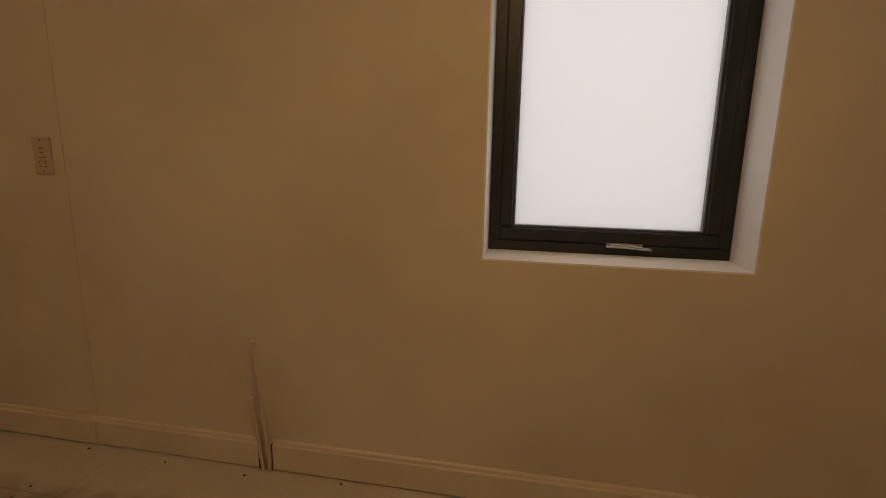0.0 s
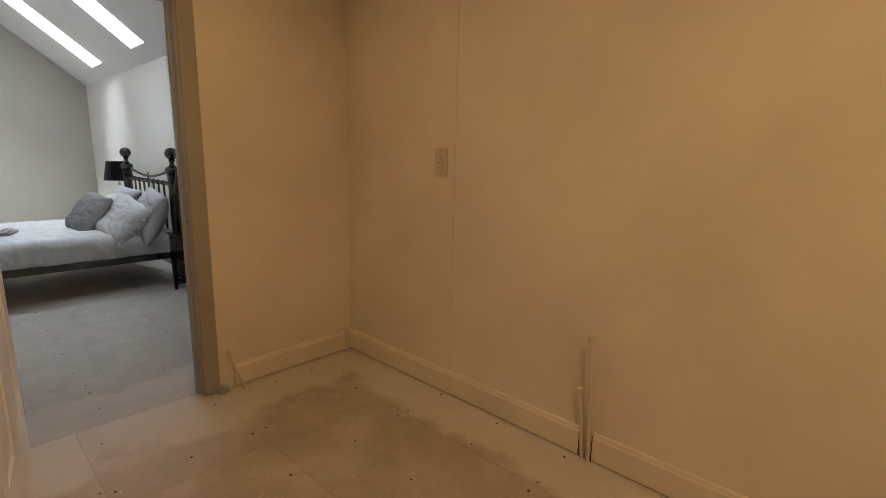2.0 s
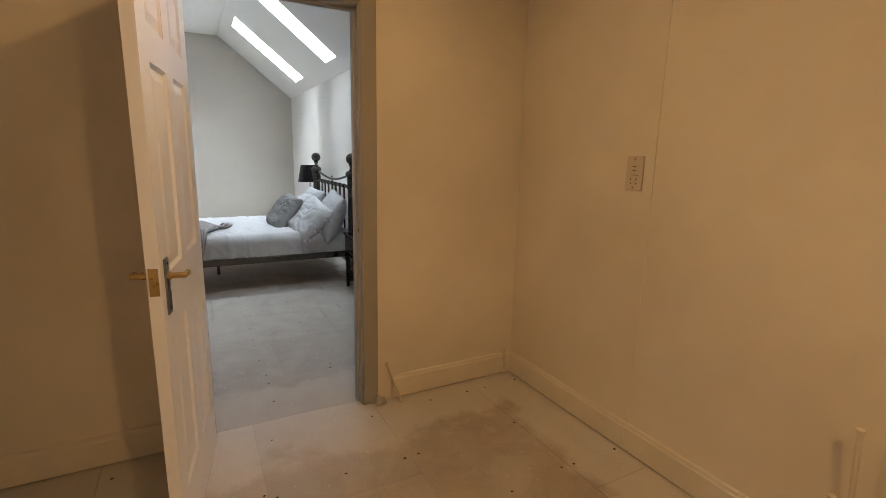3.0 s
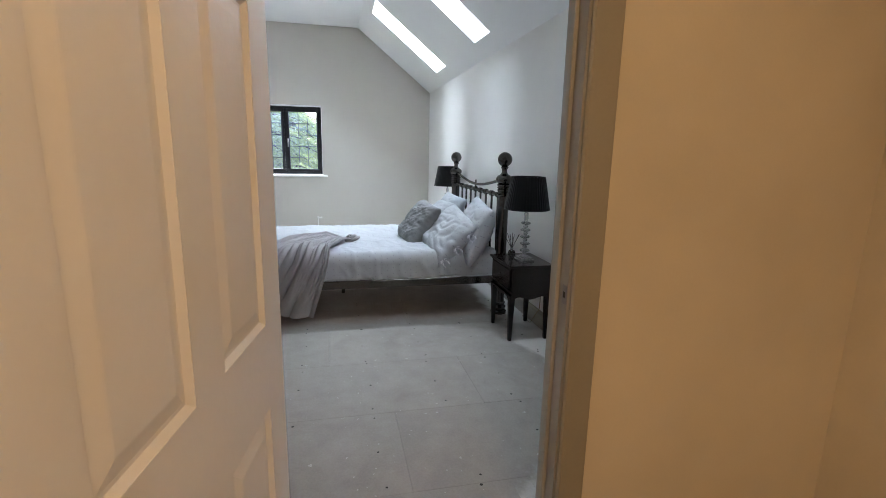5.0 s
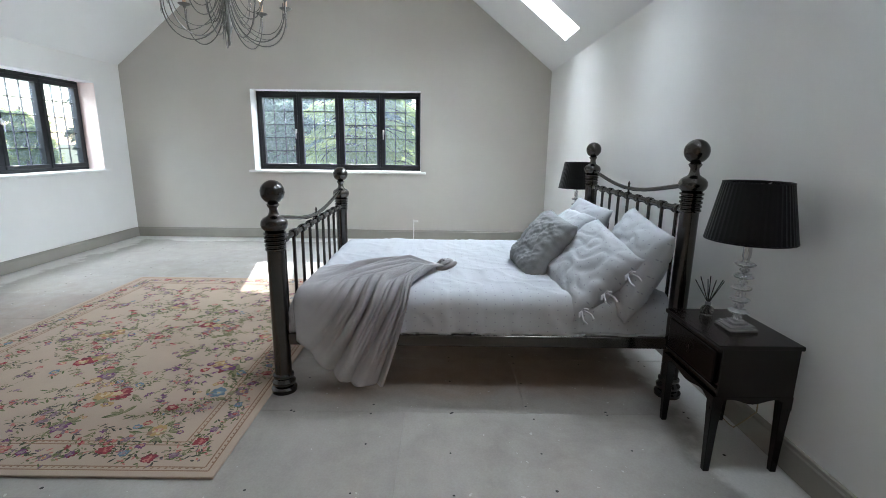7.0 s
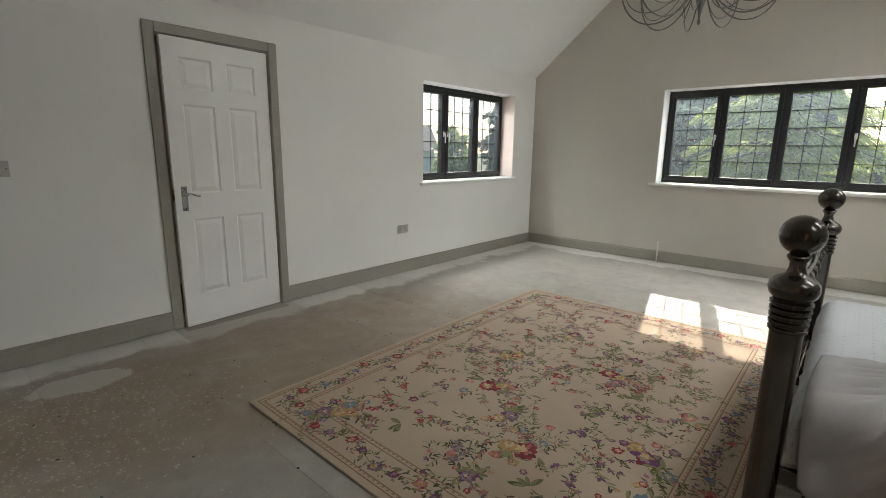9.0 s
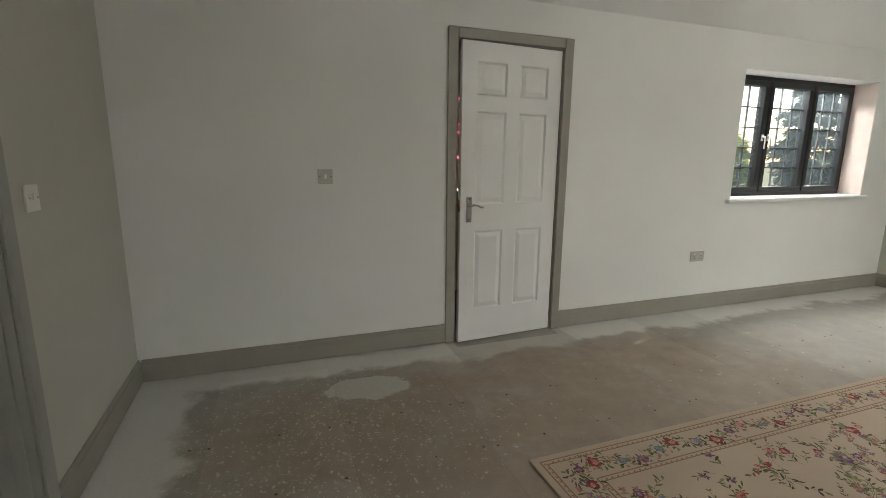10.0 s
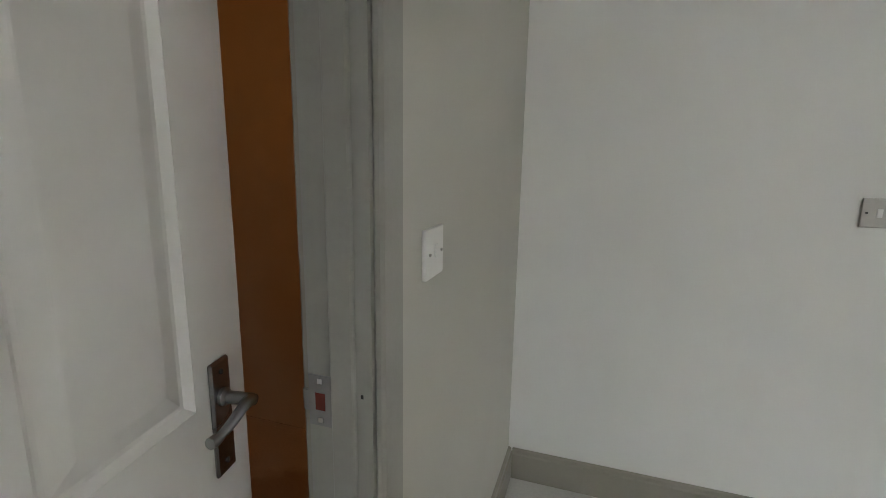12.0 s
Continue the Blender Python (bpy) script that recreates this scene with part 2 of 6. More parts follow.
def dotted(name, base, dot, pitch, radius, rough=0.85):
    """Cotton with a small woven spot, laid along the cloth by its UVs (in metres)."""
    m = material(name, base, rough, grain=220, vary=0.04, bump=0.12, stain=5, stain_amount=0.03)
    nt = m.node_tree
    bsdf = nt.nodes["Principled BSDF"]
    src = bsdf.inputs["Base Color"].links[0].from_socket
    uv = nt.nodes.new("ShaderNodeUVMap").outputs[0]
    s = nt.nodes.new("ShaderNodeSeparateXYZ")
    nt.links.new(uv, s.inputs[0])
    row = maths(nt, "DIVIDE", s.outputs[1], pitch)
    odd = maths(nt, "MULTIPLY", maths(nt, "MODULO", maths(nt, "FLOOR", row), 2.0), 0.5)
    fx = maths(nt, "SUBTRACT", maths(nt, "FRACT", maths(nt, "ADD", maths(nt, "DIVIDE", s.outputs[0], pitch), odd)), 0.5)
    fy = maths(nt, "SUBTRACT", maths(nt, "FRACT", row), 0.5)
    d = maths(nt, "SQRT", maths(nt, "ADD", maths(nt, "MULTIPLY", fx, fx), maths(nt, "MULTIPLY", fy, fy)))
    hit = smooth(nt, d, radius * 0.7, radius * 1.3, 1.0, 0.0)
    nt.links.new(blend(nt, maths(nt, "MULTIPLY", hit, 0.8), src, dot + (1.0,)), bsdf.inputs["Base Color"])
    return m


def glass(name, colour=(1, 1, 1), rough=0.0, ior=1.45):
    m = bpy.data.materials.new(name)
    m.use_nodes = True
    b = m.node_tree.nodes["Principled BSDF"]
    b.inputs["Base Color"].default_value = colour + (1.0,)
    b.inputs["Transmission Weight"].default_value = 1.0
    b.inputs["Roughness"].default_value, b.inputs["IOR"].default_value = rough, ior
    return m


def glow(name, colour, strength):
    m = bpy.data.materials.new(name)
    m.use_nodes = True
    b = m.node_tree.nodes["Principled BSDF"]
    b.inputs["Base Color"].default_value = colour + (1.0,)
    b.inputs["Emission Color"].default_value = colour + (1.0,)
    b.inputs["Emission Strength"].default_value = strength
    return m


WHITE_WALL = material("white_emulsion", (0.79, 0.78, 0.755), 0.75, grain=160, vary=0.02, bump=0.05, stain=1.3, stain_amount=0.03, position=True)
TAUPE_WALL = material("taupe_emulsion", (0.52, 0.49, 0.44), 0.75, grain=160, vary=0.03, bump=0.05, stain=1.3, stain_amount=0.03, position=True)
CREAM_WALL = material("bare_plaster_paint", (0.66, 0.60, 0.50), 0.8, grain=120, vary=0.03, bump=0.06, stain=1.1, stain_amount=0.11, position=True)
CEILING = material("ceiling_paint", (0.80, 0.80, 0.79), 0.8, grain=140, vary=0.02, bump=0.04, stain=1.2, stain_amount=0.02, position=True)
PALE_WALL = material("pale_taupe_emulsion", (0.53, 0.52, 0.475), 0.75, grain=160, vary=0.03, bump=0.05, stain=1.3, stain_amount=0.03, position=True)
TRIM = material("taupe_satin_trim", (0.30, 0.28, 0.24), 0.45, grain=90, vary=0.05, bump=0.05, stain=3, stain_amount=0.06, position=True)
CREAM_TRIM = material("overpainted_skirting", (0.64, 0.58, 0.48), 0.6, grain=90, vary=0.05, bump=0.08, stain=3, stain_amount=0.08, position=True)
LINING = material("grey_primed_lining", (0.335, 0.328, 0.302), 0.5, grain=70, vary=0.06, bump=0.08, stain=4, stain_amount=0.08, position=True)
DOOR_WHITE = material("white_gloss_door", (0.80, 0.79, 0.77), 0.35, grain=50, vary=0.02, bump=0.06, stain=3, stain_amount=0.02)
PINK_PLASTER = material("bare_pink_plaster", (0.78, 0.65, 0.60), 0.8, grain=60, vary=0.06, bump=0.08, stain=3, stain_amount=0.10, position=True)
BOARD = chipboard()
SUBFLOOR = material("dark_joint", (0.16, 0.14, 0.12), 0.9)
SCREW = material("screw_heads", (0.035, 0.033, 0.03), 0.5, metal=0.4)
FRAME_BLACK = material("black_window_frame", (0.016, 0.018, 0.021), 0.40, grain=80, vary=0.1, bump=0.05)
PANE = glass("clear_glass", (1, 1, 1), 0.0, 1.02)


def hazy_glass():
    """Clear glass with a thin pale blue film: haze painted in to lift the view."""
    m = glass("hazy_glass", (1, 1, 1), 0.0, 1.02)
    nt = m.node_tree
    film = nt.nodes.new("ShaderNodeBsdfTranslucent")
    film.inputs[0].default_value = (0.74, 0.88, 1.0, 1.0)
    film_noise = node(nt, "ShaderNodeTexNoise", Scale=9.0, Detail=4.0)
    mix = nt.nodes.new("ShaderNodeMixShader")
    nt.links.new(smooth(nt, film_noise.outputs[0], 0.3, 0.7, 0.018, 0.034), mix.inputs[0])
    nt.links.new(nt.nodes["Principled BSDF"].outputs[0], mix.inputs[1])
    nt.links.new(film.outputs[0], mix.inputs[2])
    nt.links.new(mix.outputs[0], nt.nodes["Material Output"].inputs[0])
    return m


HAZY = hazy_glass()


def obscured_glass():
    """Sandblasted glass: most of the daylight is scattered evenly in the pane."""
    m = glass("obscure_glass", (0.55, 0.505, 0.49), 0.9, 1.20)
    nt = m.node_tree
    film = nt.nodes.new("ShaderNodeBsdfTranslucent")
    film.inputs[0].default_value = (0.66, 0.605, 0.590, 1.0)
    mix = nt.nodes.new("ShaderNodeMixShader")
    mix.inputs[0].default_value = 0.8
    nt.links.new(nt.nodes["Principled BSDF"].outputs[0], mix.inputs[1])
    nt.links.new(film.outputs[0], mix.inputs[2])
    nt.links.new(mix.outputs[0], nt.nodes["Material Output"].inputs[0])
    return m


FROST = obscured_glass()
LEAD = material("lead_strip", (0.15, 0.155, 0.16), 0.5, metal=0.3)
CHROME = material("chrome", (0.62, 0.62, 0.63), 0.16, metal=1.0, bump=0.0, vary=0.03)
BRASS = material("worn_brass", (0.50, 0.36, 0.16), 0.28, metal=1.0, bump=0.02)
SATIN = material("brushed_plate", (0.31, 0.31, 0.32), 0.28, metal=1.0, bump=0.03)
WHITE_PLASTIC = material("white_plastic", (0.78, 0.77, 0.75), 0.35, grain=60, vary=0.02, bump=0.0)
GREY_PLATE = material("brushed_switch_plate", (0.50, 0.48, 0.45), 0.38, metal=0.5, bump=0.03)
CREAM_PLASTIC = material("cream_plastic", (0.50, 0.43, 0.34), 0.45, grain=60, vary=0.04, bump=0.02)
SLOT = material("dark_slot", (0.03, 0.03, 0.03), 0.6)
NICKEL = material("black_nickel", (0.105, 0.098, 0.092), 0.20, metal=1.0, grain=30, vary=0.08, bump=0.02, stain=5)
COTTON = dotted("spotted_white_cotton", (0.46, 0.475, 0.500), (0.290, 0.290, 0.340), 0.046, 0.078)
COTTON_PLAIN = material("white_cotton", (0.56, 0.56, 0.59), 0.85, grain=200, vary=0.04, bump=0.15, stain=6, stain_amount=0.03)
THROW = material("mauve_grey_fleece", (0.36, 0.345, 0.348), 0.95, grain=260, vary=0.14, bump=0.35, stain=7, stain_amount=0.06)
VELVET = material("grey_quilted_velvet", (0.245, 0.25, 0.255), 0.75, grain=160, vary=0.12, bump=0.2, stain=6, stain_amount=0.08)
EBONY = material("black_brown_lacquer", (0.012, 0.0065, 0.006), 0.22, grain=25, vary=0.25, bump=0.03, stain=6, spec=0.40)
SHADE = material("black_pleated_silk", (0.008, 0.007, 0.008), 0.45, grain=90, vary=0.2, bump=0.1, spec=0.22)
CRYSTAL = glass("lead_crystal", (1, 1, 1), 0.02, 1.52)
CRYSTAL.node_tree.nodes["Principled BSDF"].inputs["Transmission Weight"].default_value = 0.80
REED = material("black_reed", (0.02, 0.018, 0.016), 0.8)
OIL = glass("diffuser_bottle", (0.85, 0.84, 0.82), 0.02, 1.45)
FLEX = material("gold_flex", (0.25, 0.20, 0.12), 0.5)
RUG = material("beige_wool_rug", (0.455, 0.352, 0.268), 0.95, grain=320, vary=0.16, bump=0.5, stain=3, stain_amount=0.06, position=True)
RAW_END_SHADE = material("raw_end_and_shade", (0.06, 0.04, 0.025), 0.9)
COPPER = material("painted_pipe", (0.60, 0.53, 0.43), 0.5, grain=60, vary=0.1, bump=0.05)
WHITE_PIPE = material("white_capped_pipe", (0.72, 0.71, 0.68), 0.45, grain=60, vary=0.05)
CHAND = material("antique_cream_metal", (0.17, 0.165, 0.155), 0.32, metal=0.75, grain=70, vary=0.25, bump=0.08, stain=20, stain_amount=0.25)
CANDLE = material("candle_sleeve", (0.62, 0.46, 0.30), 0.6)
FLAME = glow("candle_bulb", (1.0, 0.86, 0.62), 6.0)


# ---------------------------------------------------------------- mesh helpers
def finish(name, bm, mat, soft=False):
    me = bpy.data.meshes.new(name)
    bmesh.ops.recalc_face_normals(bm, faces=bm.faces[:])
    bm.to_mesh(me)
    bm.free()
    for mt in (mat if isinstance(mat, (list, tuple)) else (mat,)):
        me.materials.append(mt)
    if soft:
        me.polygons.foreach_set("use_smooth", [True] * len(me.polygons))
        me.set_sharp_from_angle(angle=radians(42))
    return me


def part(name, bm, mat, parent, label="", soft=False, m=None):
    ob = new(name, finish(name, bm, mat, soft))
    ob.parent = parent
    if m is not None:
        ob.matrix_basis = m
    return tagged(ob, label)


def solid(name, bm, mat, label, category, soft=False, kind="", group="", m=None):
    ob = new(name, finish(name, bm, mat, soft))
    if m is not None:
        ob.matrix_basis = m
    return tagged(ob, label, category, group, kind)


def thing(name, m, label, category, group="", kind=""):
    ob = new(name)
    ob.empty_display_size = 0.1
    ob.matrix_basis = m
    return tagged(ob, label, category, group, kind)


def box(bm, x0, x1, y0, y1, z0, z1, bevel=0.0, seg=1):
    out = bmesh.ops.create_cube(bm, size=1.0)
    vs = out["verts"]
    for v in vs:
        v.co = ((x0 + x1) / 2 + v.co.x * (x1 - x0), (y0 + y1) / 2 + v.co.y * (y1 - y0), (z0 + z1) / 2 + v.co.z * (z1 - z0))
    if bevel:
        es = list({e for v in vs for e in v.link_edges})
        bmesh.ops.bevel(bm, geom=es, offset=bevel, segments=seg, affect="EDGES", profile=0.6)
    return bm


def boxed(*a, **k):
    return box(bmesh.new(), *a, **k)


def lathe(bm, profile, seg=24, at=(0, 0, 0), caps=True):
    rings = []
    for r, z in profile:
        rings.append([bm.verts.new((at[0] + r * math.cos(2 * math.pi * i / seg), at[1] + r * math.sin(2 * math.pi * i / seg), at[2] + z)) for i in range(seg)])
    for a, b in zip(rings, rings[1:]):
        for i in range(seg):
            bm.faces.new((a[i], a[(i + 1) % seg], b[(i + 1) % seg], b[i]))
    if caps:
        bm.faces.new(rings[0][::-1])
        bm.faces.new(rings[-1])
    return bm


def tube(bm, pts, r, seg=8, closed_ends=True):
    pts = [Vector(p) for p in pts]
    rings = []
    side = None
    for i, p in enumerate(pts):
        d = (pts[min(i + 1, len(pts) - 1)] - pts[max(i - 1, 0)]).normalized()
        if side is None:
            side = d.cross(Vector((0, 0, 1)))
            if side.length < 0.01:
                side = d.cross(Vector((1, 0, 0)))
        side = (side - d * side.dot(d)).normalized()
        up = d.cross(side)
        rad = r(i / (len(pts) - 1)) if callable(r) else r
        rings.append([bm.verts.new(p + rad * (side * math.cos(2 * math.pi * k / seg) + up * math.sin(2 * math.pi * k / seg))) for k in range(seg)])
    for a, b in zip(rings, rings[1:]):
        for k in range(seg):
            bm.faces.new((a[k], a[(k + 1) % seg], b[(k + 1) % seg], b[k]))
    if closed_ends:
        bm.faces.new(rings[0][::-1])
        bm.faces.new(rings[-1])
    return bm


def sheet_with_holes(bm, us, vs, holes, depth, place):
    """A slab in u and v with rectangular holes through it. place(u, v, w) gives the point; w runs from 0 to depth."""
    us = sorted(set(us + [h[i] for h in holes for i in (0, 1)]))
    vs = sorted(set(vs + [h[i] for h in holes for i in (2, 3)]))
    def full(i, j):
        if not (0 <= i < len(us) - 1 and 0 <= j < len(vs) - 1):
            return False
        cu, cv = (us[i] + us[i + 1]) / 2, (vs[j] + vs[j + 1]) / 2
        return not any(h[0] < cu < h[1] and h[2] < cv < h[3] for h in holes)
    got = {}
    def vert(i, j, k):
        if (i, j, k) not in got:
            got[i, j, k] = bm.verts.new(place(us[i], vs[j], depth * k))
        return got[i, j, k]
    for i in range(len(us) - 1):
        for j in range(len(vs) - 1):
            if not full(i, j):
                continue
            for k in (0, 1):
                bm.faces.new([vert(i, j, k), vert(i + 1, j, k), vert(i + 1, j + 1, k), vert(i, j + 1, k)])
            for (di, dj), (a, b) in {(-1, 0): ((i, j), (i, j + 1)), (1, 0): ((i + 1, j), (i + 1, j + 1)), (0, -1): ((i, j), (i + 1, j)), (0, 1): ((i, j + 1), (i + 1, j + 1))}.items():
                if not full(i + di, j + dj):
                    bm.faces.new([vert(*a, 0), vert(*b, 0), vert(*b, 1), vert(*a, 1)])
    return bm


# ---------------------------------------------------------------- walls, ceilings
def structure(name, bm, mat, label, category="wall"):
    return solid(name, bm, mat, label, category, kind="structure")


T = 0.30
WIN_W = (-1.990, 0.277, 0.940, 2.000)      # y0, y1, z0, z1
WIN_S = (-9.592, -7.850, 0.945, 2.000)     # x0, x1, z0, z1
WIN_R = (-0.755, 0.117, 0.938, 2.080)

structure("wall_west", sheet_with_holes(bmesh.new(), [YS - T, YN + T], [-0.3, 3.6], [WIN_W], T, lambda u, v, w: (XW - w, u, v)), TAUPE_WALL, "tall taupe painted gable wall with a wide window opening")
structure("wall_south", sheet_with_holes(bmesh.new(), [XW, XE], [-0.3, 2.42], [WIN_S, (D2A - 0.03, D2B + 0.03, -0.3, DH + 0.03)], T, lambda u, v, w: (u, YS - w, v)), WHITE_WALL, "white painted long wall with door and window")
structure("wall_north", sheet_with_holes(bmesh.new(), [XW, XE], [-0.3, 2.42], [], T, lambda u, v, w: (u, YN + w, v)), WHITE_WALL, "white painted long wall behind the bed")
ew = sheet_with_holes(bmesh.new(), [YS - T, YN + T], [-0.3, 3.6], [(D1A - 0.03, D1B + 0.03, -0.3, DH + 0.03), (D3A - 0.03, D3B + 0.03, -0.3, DH + 0.03)], 0.05, lambda u, v, w: (XE + w, u, v))
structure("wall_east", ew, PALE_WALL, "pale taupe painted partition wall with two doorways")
ew = sheet_with_holes(bmesh.new(), [YS - T, YN + T], [-0.3, 2.6], [(D1A - 0.03, D1B + 0.03, -0.3, DH + 0.03), (D3A - 0.03, D3B + 0.03, -0.3, DH + 0.03)], 0.05, lambda u, v, w: (XR - w, u, v))
structure("wall_partition", ew, CREAM_WALL, "cream plastered partition face with two doorways")
structure("wall_dressing_north", boxed(XR, JOG, RYN, RYN + T, 0, 2.6), CREAM_WALL, "cream plastered wall with a shaver socket")
structure("wall_dressing_window", sheet_with_holes(bmesh.new(), [JOG, RX1], [-0.3, 2.6], [WIN_R], T, lambda u, v, w: (u, RYB + w, v)), CREAM_WALL, "cream plastered wall around a tall window")
structure("wall_dressing_south", boxed(XR, RX1, RYS - 0.1, RYS, 0, 2.6), CREAM_WALL, "cream plastered side wall")
structure("wall_dressing_east", boxed(RX1, RX1 + 0.1, RYS - 0.1, RYB + T, 0, 2.6), CREAM_WALL, "cream plastered end wall")
structure("ceiling_dressing", boxed(XR, RX1, RYS, RYB, HC, HC + 0.1), CEILING, "white painted low ceiling", "ceiling")
# landing beyond the third doorway
structure("wall_landing_east", boxed(-1.75, -1.65, YS, RYS - 0.1, 0, 2.6), CREAM_WALL, "cream plastered landing wall")
structure("wall_landing_south", boxed(XR, -1.65, YS - 0.1, YS, 0, 2.6), CREAM_WALL, "cream plastered landing end wall")
structure("ceiling_landing", boxed(XR, -1.65, YS, RYS - 0.1, HC, HC + 0.1), CEILING, "white painted landing ceiling", "ceiling")
# cupboard behind the second door
cb = bmesh.new()
box(cb, D2A - 0.3, D2A - 0.2, YS - 1.2, YS - T, 0, 2.5)
box(cb, D2B + 0.2, D2B + 0.3, YS - 1.2, YS - T, 0, 2.5)
box(cb, D2A - 0.3, D2B + 0.3, YS - 1.3, YS - 1.2, 0, 2.5)
box(cb, D2A - 0.3, D2B + 0.3, YS - 1.2, YS - T, 2.3, 2.4)
structure("wall_cupboard", cb, CREAM_WALL, "plain cupboard walls behind a door")

SL = math.hypot(YN - YCN, ZC - ZE)
# third opening is unseen, added at the same spacing to light the east end
SKYLIGHTS = ((-8.84, -8.31), (-7.03, -6.57), (-5.26, -4.80))
SA, SB = 0.190, 1.290
ny, nz = (ZC - ZE) / SL, (YN - YCN) / SL
north = sheet_with_holes(bmesh.new(), [XW, XE], [0.0, SL], [(a, b, SA, SB) for a, b in SKYLIGHTS], 0.30, lambda u, v, w: (u, YN - v * nz + w * ny, ZE + v * ny + w * nz))
structure("ceiling_north_slope", north, CEILING, "white sloping ceiling with skylight openings", "ceiling")
SL2 = math.hypot(YCS - YS, ZC - ZE)
sy, sz = (ZC - ZE) / SL2, (YCS - YS) / SL2
structure("ceiling_south_slope", sheet_with_holes(bmesh.new(), [XW, XE], [0.0, SL2], [], 0.30, lambda u, v, w: (u, YS + v * sz - w * sy, ZE + v * sy + w * sz)), CEILING, "white sloping ceiling", "ceiling")
structure("ceiling_flat", boxed(XW, XE, YCS, YCN, ZC, ZC + 0.3), CEILING, "white flat ceiling between the slopes", "ceiling")


# ---------------------------------------------------------------- skirting boards
def skirting(name, x0, y0, x1, y1, nx, nyy, mat, label, h=0.128, t=0.018):
    """A board from point to point; (nx, nyy) points into the room."""
    prof = [(0, 0), (t, 0), (t, h - 0.022), (t * 0.72, h - 0.016), (t * 0.62, h - 0.004), (t * 0.3, h), (0, h)]
    bm = bmesh.new()
    ends = []
    for x, y in ((x0, y0), (x1, y1)):
        ends.append([bm.verts.new((x + nx * d, y + nyy * d, z + 0.007)) for d, z in prof])
    n = len(prof)
    for i in range(n):
        bm.faces.new((ends[0][i], ends[0][(i + 1) % n], ends[1][(i + 1) % n], ends[1][i]))
    bm.faces.new(ends[0])
    bm.faces.new(ends[1][::-1])
    return solid(name, bm, mat, label, "skirting", kind="structure")


LBL = "taupe painted skirting board along the wall"
AW = 0.075
skirting("baseboard", XW, YS, XW, YN, 1, 0, TRIM, LBL)
skirting("baseboard", XW + 0.018, YS, D2A - AW, YS, 0, 1, TRIM, LBL)
skirting("baseboard", D2B + AW, YS, XE - 0.018, YS, 0, 1, TRIM, LBL)
skirting("baseboard", XW + 0.018, YN, XE - 0.018, YN, 0, -1, TRIM, LBL)
skirting("baseboard", XE, YS, XE, D3A - AW, -1, 0, TRIM, LBL)
skirting("baseboard", XE, D3B + AW, XE, D1A - AW, -1, 0, TRIM, LBL)
skirting("baseboard", XE, D1B + AW, XE, YN, -1, 0, TRIM, LBL)
LBL = "cream overpainted skirting board along the wall"
skirting("baseboard", XR, D1B + 0.17, XR, RYN, 1, 0, CREAM_TRIM, LBL)
skirting("baseboard", XR + 0.018, RYN, JOG, RYN, 0, -1, CREAM_TRIM, LBL)
skirting("baseboard", JOG, RYB, -1.652, RYB, 0, -1, CREAM_TRIM, LBL)
skirting("baseboard", -1.588, RYB, RX1, RYB, 0, -1, CREAM_TRIM, LBL)
skirting("baseboard", XR, RYS, XR, D1A - 0.10, 1, 0, CREAM_TRIM, LBL)
skirting("baseboard", XR + 0.018, RYS, RX1, RYS, 0, 1, CREAM_TRIM, LBL)


# ---------------------------------------------------------------- doors
LEAF_W, LEAF_H, LEAF_T = 0.757, 1.978, 0.035
STILE, MID = 0.108, 0.102
ROWS_Z = ((0.225, 0.775), (0.955, 1.555), (1.655, 1.860))


def raised_panel(w, h):
    """Both faces of one moulded panel: a sunk border and a raised field."""
    bm = bmesh.new()
    for side in (-1, 1):
        rings = []
        for inset, d in ((0.0, 0.0165), (0.010, 0.0085), (0.016, 0.0085), (0.040, 0.0150), (0.043, 0.0155)):
            rings.append([bm.verts.new((x * (w / 2 - inset), side * d, z * (h / 2 - inset))) for x, z in ((-1, -1), (1, -1), (1, 1), (-1, 1))])
        for a, b in zip(rings, rings[1:]):
            for i in range(4):
                bm.faces.new((a[i], a[(i + 1) % 4], b[(i + 1) % 4], b[i]))
        bm.faces.new(rings[-1])
    return bm


def lever_handle(parent, x, side, metal, plate, flip=1):
    """Backplate, lever and spring collar on one face of a leaf."""
    f = side * LEAF_T / 2
    pl = bmesh.new()
    box(pl, x - 0.021, x + 0.021, min(f, f + side * 0.007), max(f, f + side * 0.007), 0.846, 1.016, 0.003)
    plate_ob = part("backplate", pl, plate, parent, "rectangular metal backplate")
    lv = bmesh.new()
    lathe(lv, [(0.013, 0), (0.013, 0.006), (0.009, 0.01), (0.009, 0.045), (0.0075, 0.05)], 14)
    for v in lv.verts:
        v.co = Vector((x + v.co.x, f + side * (0.006 + v.co.z), 0.962 + v.co.y))
    y = f + side * 0.050
    pts = [(x, y, 0.962)] + [(x + flip * 0.0095 * i, y + side * 0.004 * math.sin(i * 0.5), 0.962 + 0.006 * math.sin(i * 0.62) - 0.001 * i) for i in range(1, 10)]
    tube(lv, pts, lambda s: 0.0085 - 0.003 * s + (0.002 if s > 0.85 else 0), 10)
    part("lever", lv, metal, parent, "curved lever handle", soft=True)
    sc = bmesh.new()
    for z in (0.864, 0.999):
        lathe(sc, [(0.004, 0), (0.004, 0.0015), (0.002, 0.002)], 10)
    vs = list(sc.verts)
    half = len(vs) // 2
    for i, v in enumerate(vs):
        z = 0.864 if i < half else 0.999
        v.co = Vector((x + v.co.x, f + side * (0.007 + v.co.z), z + v.co.y))
    part("screw", sc, SLOT, plate_ob)


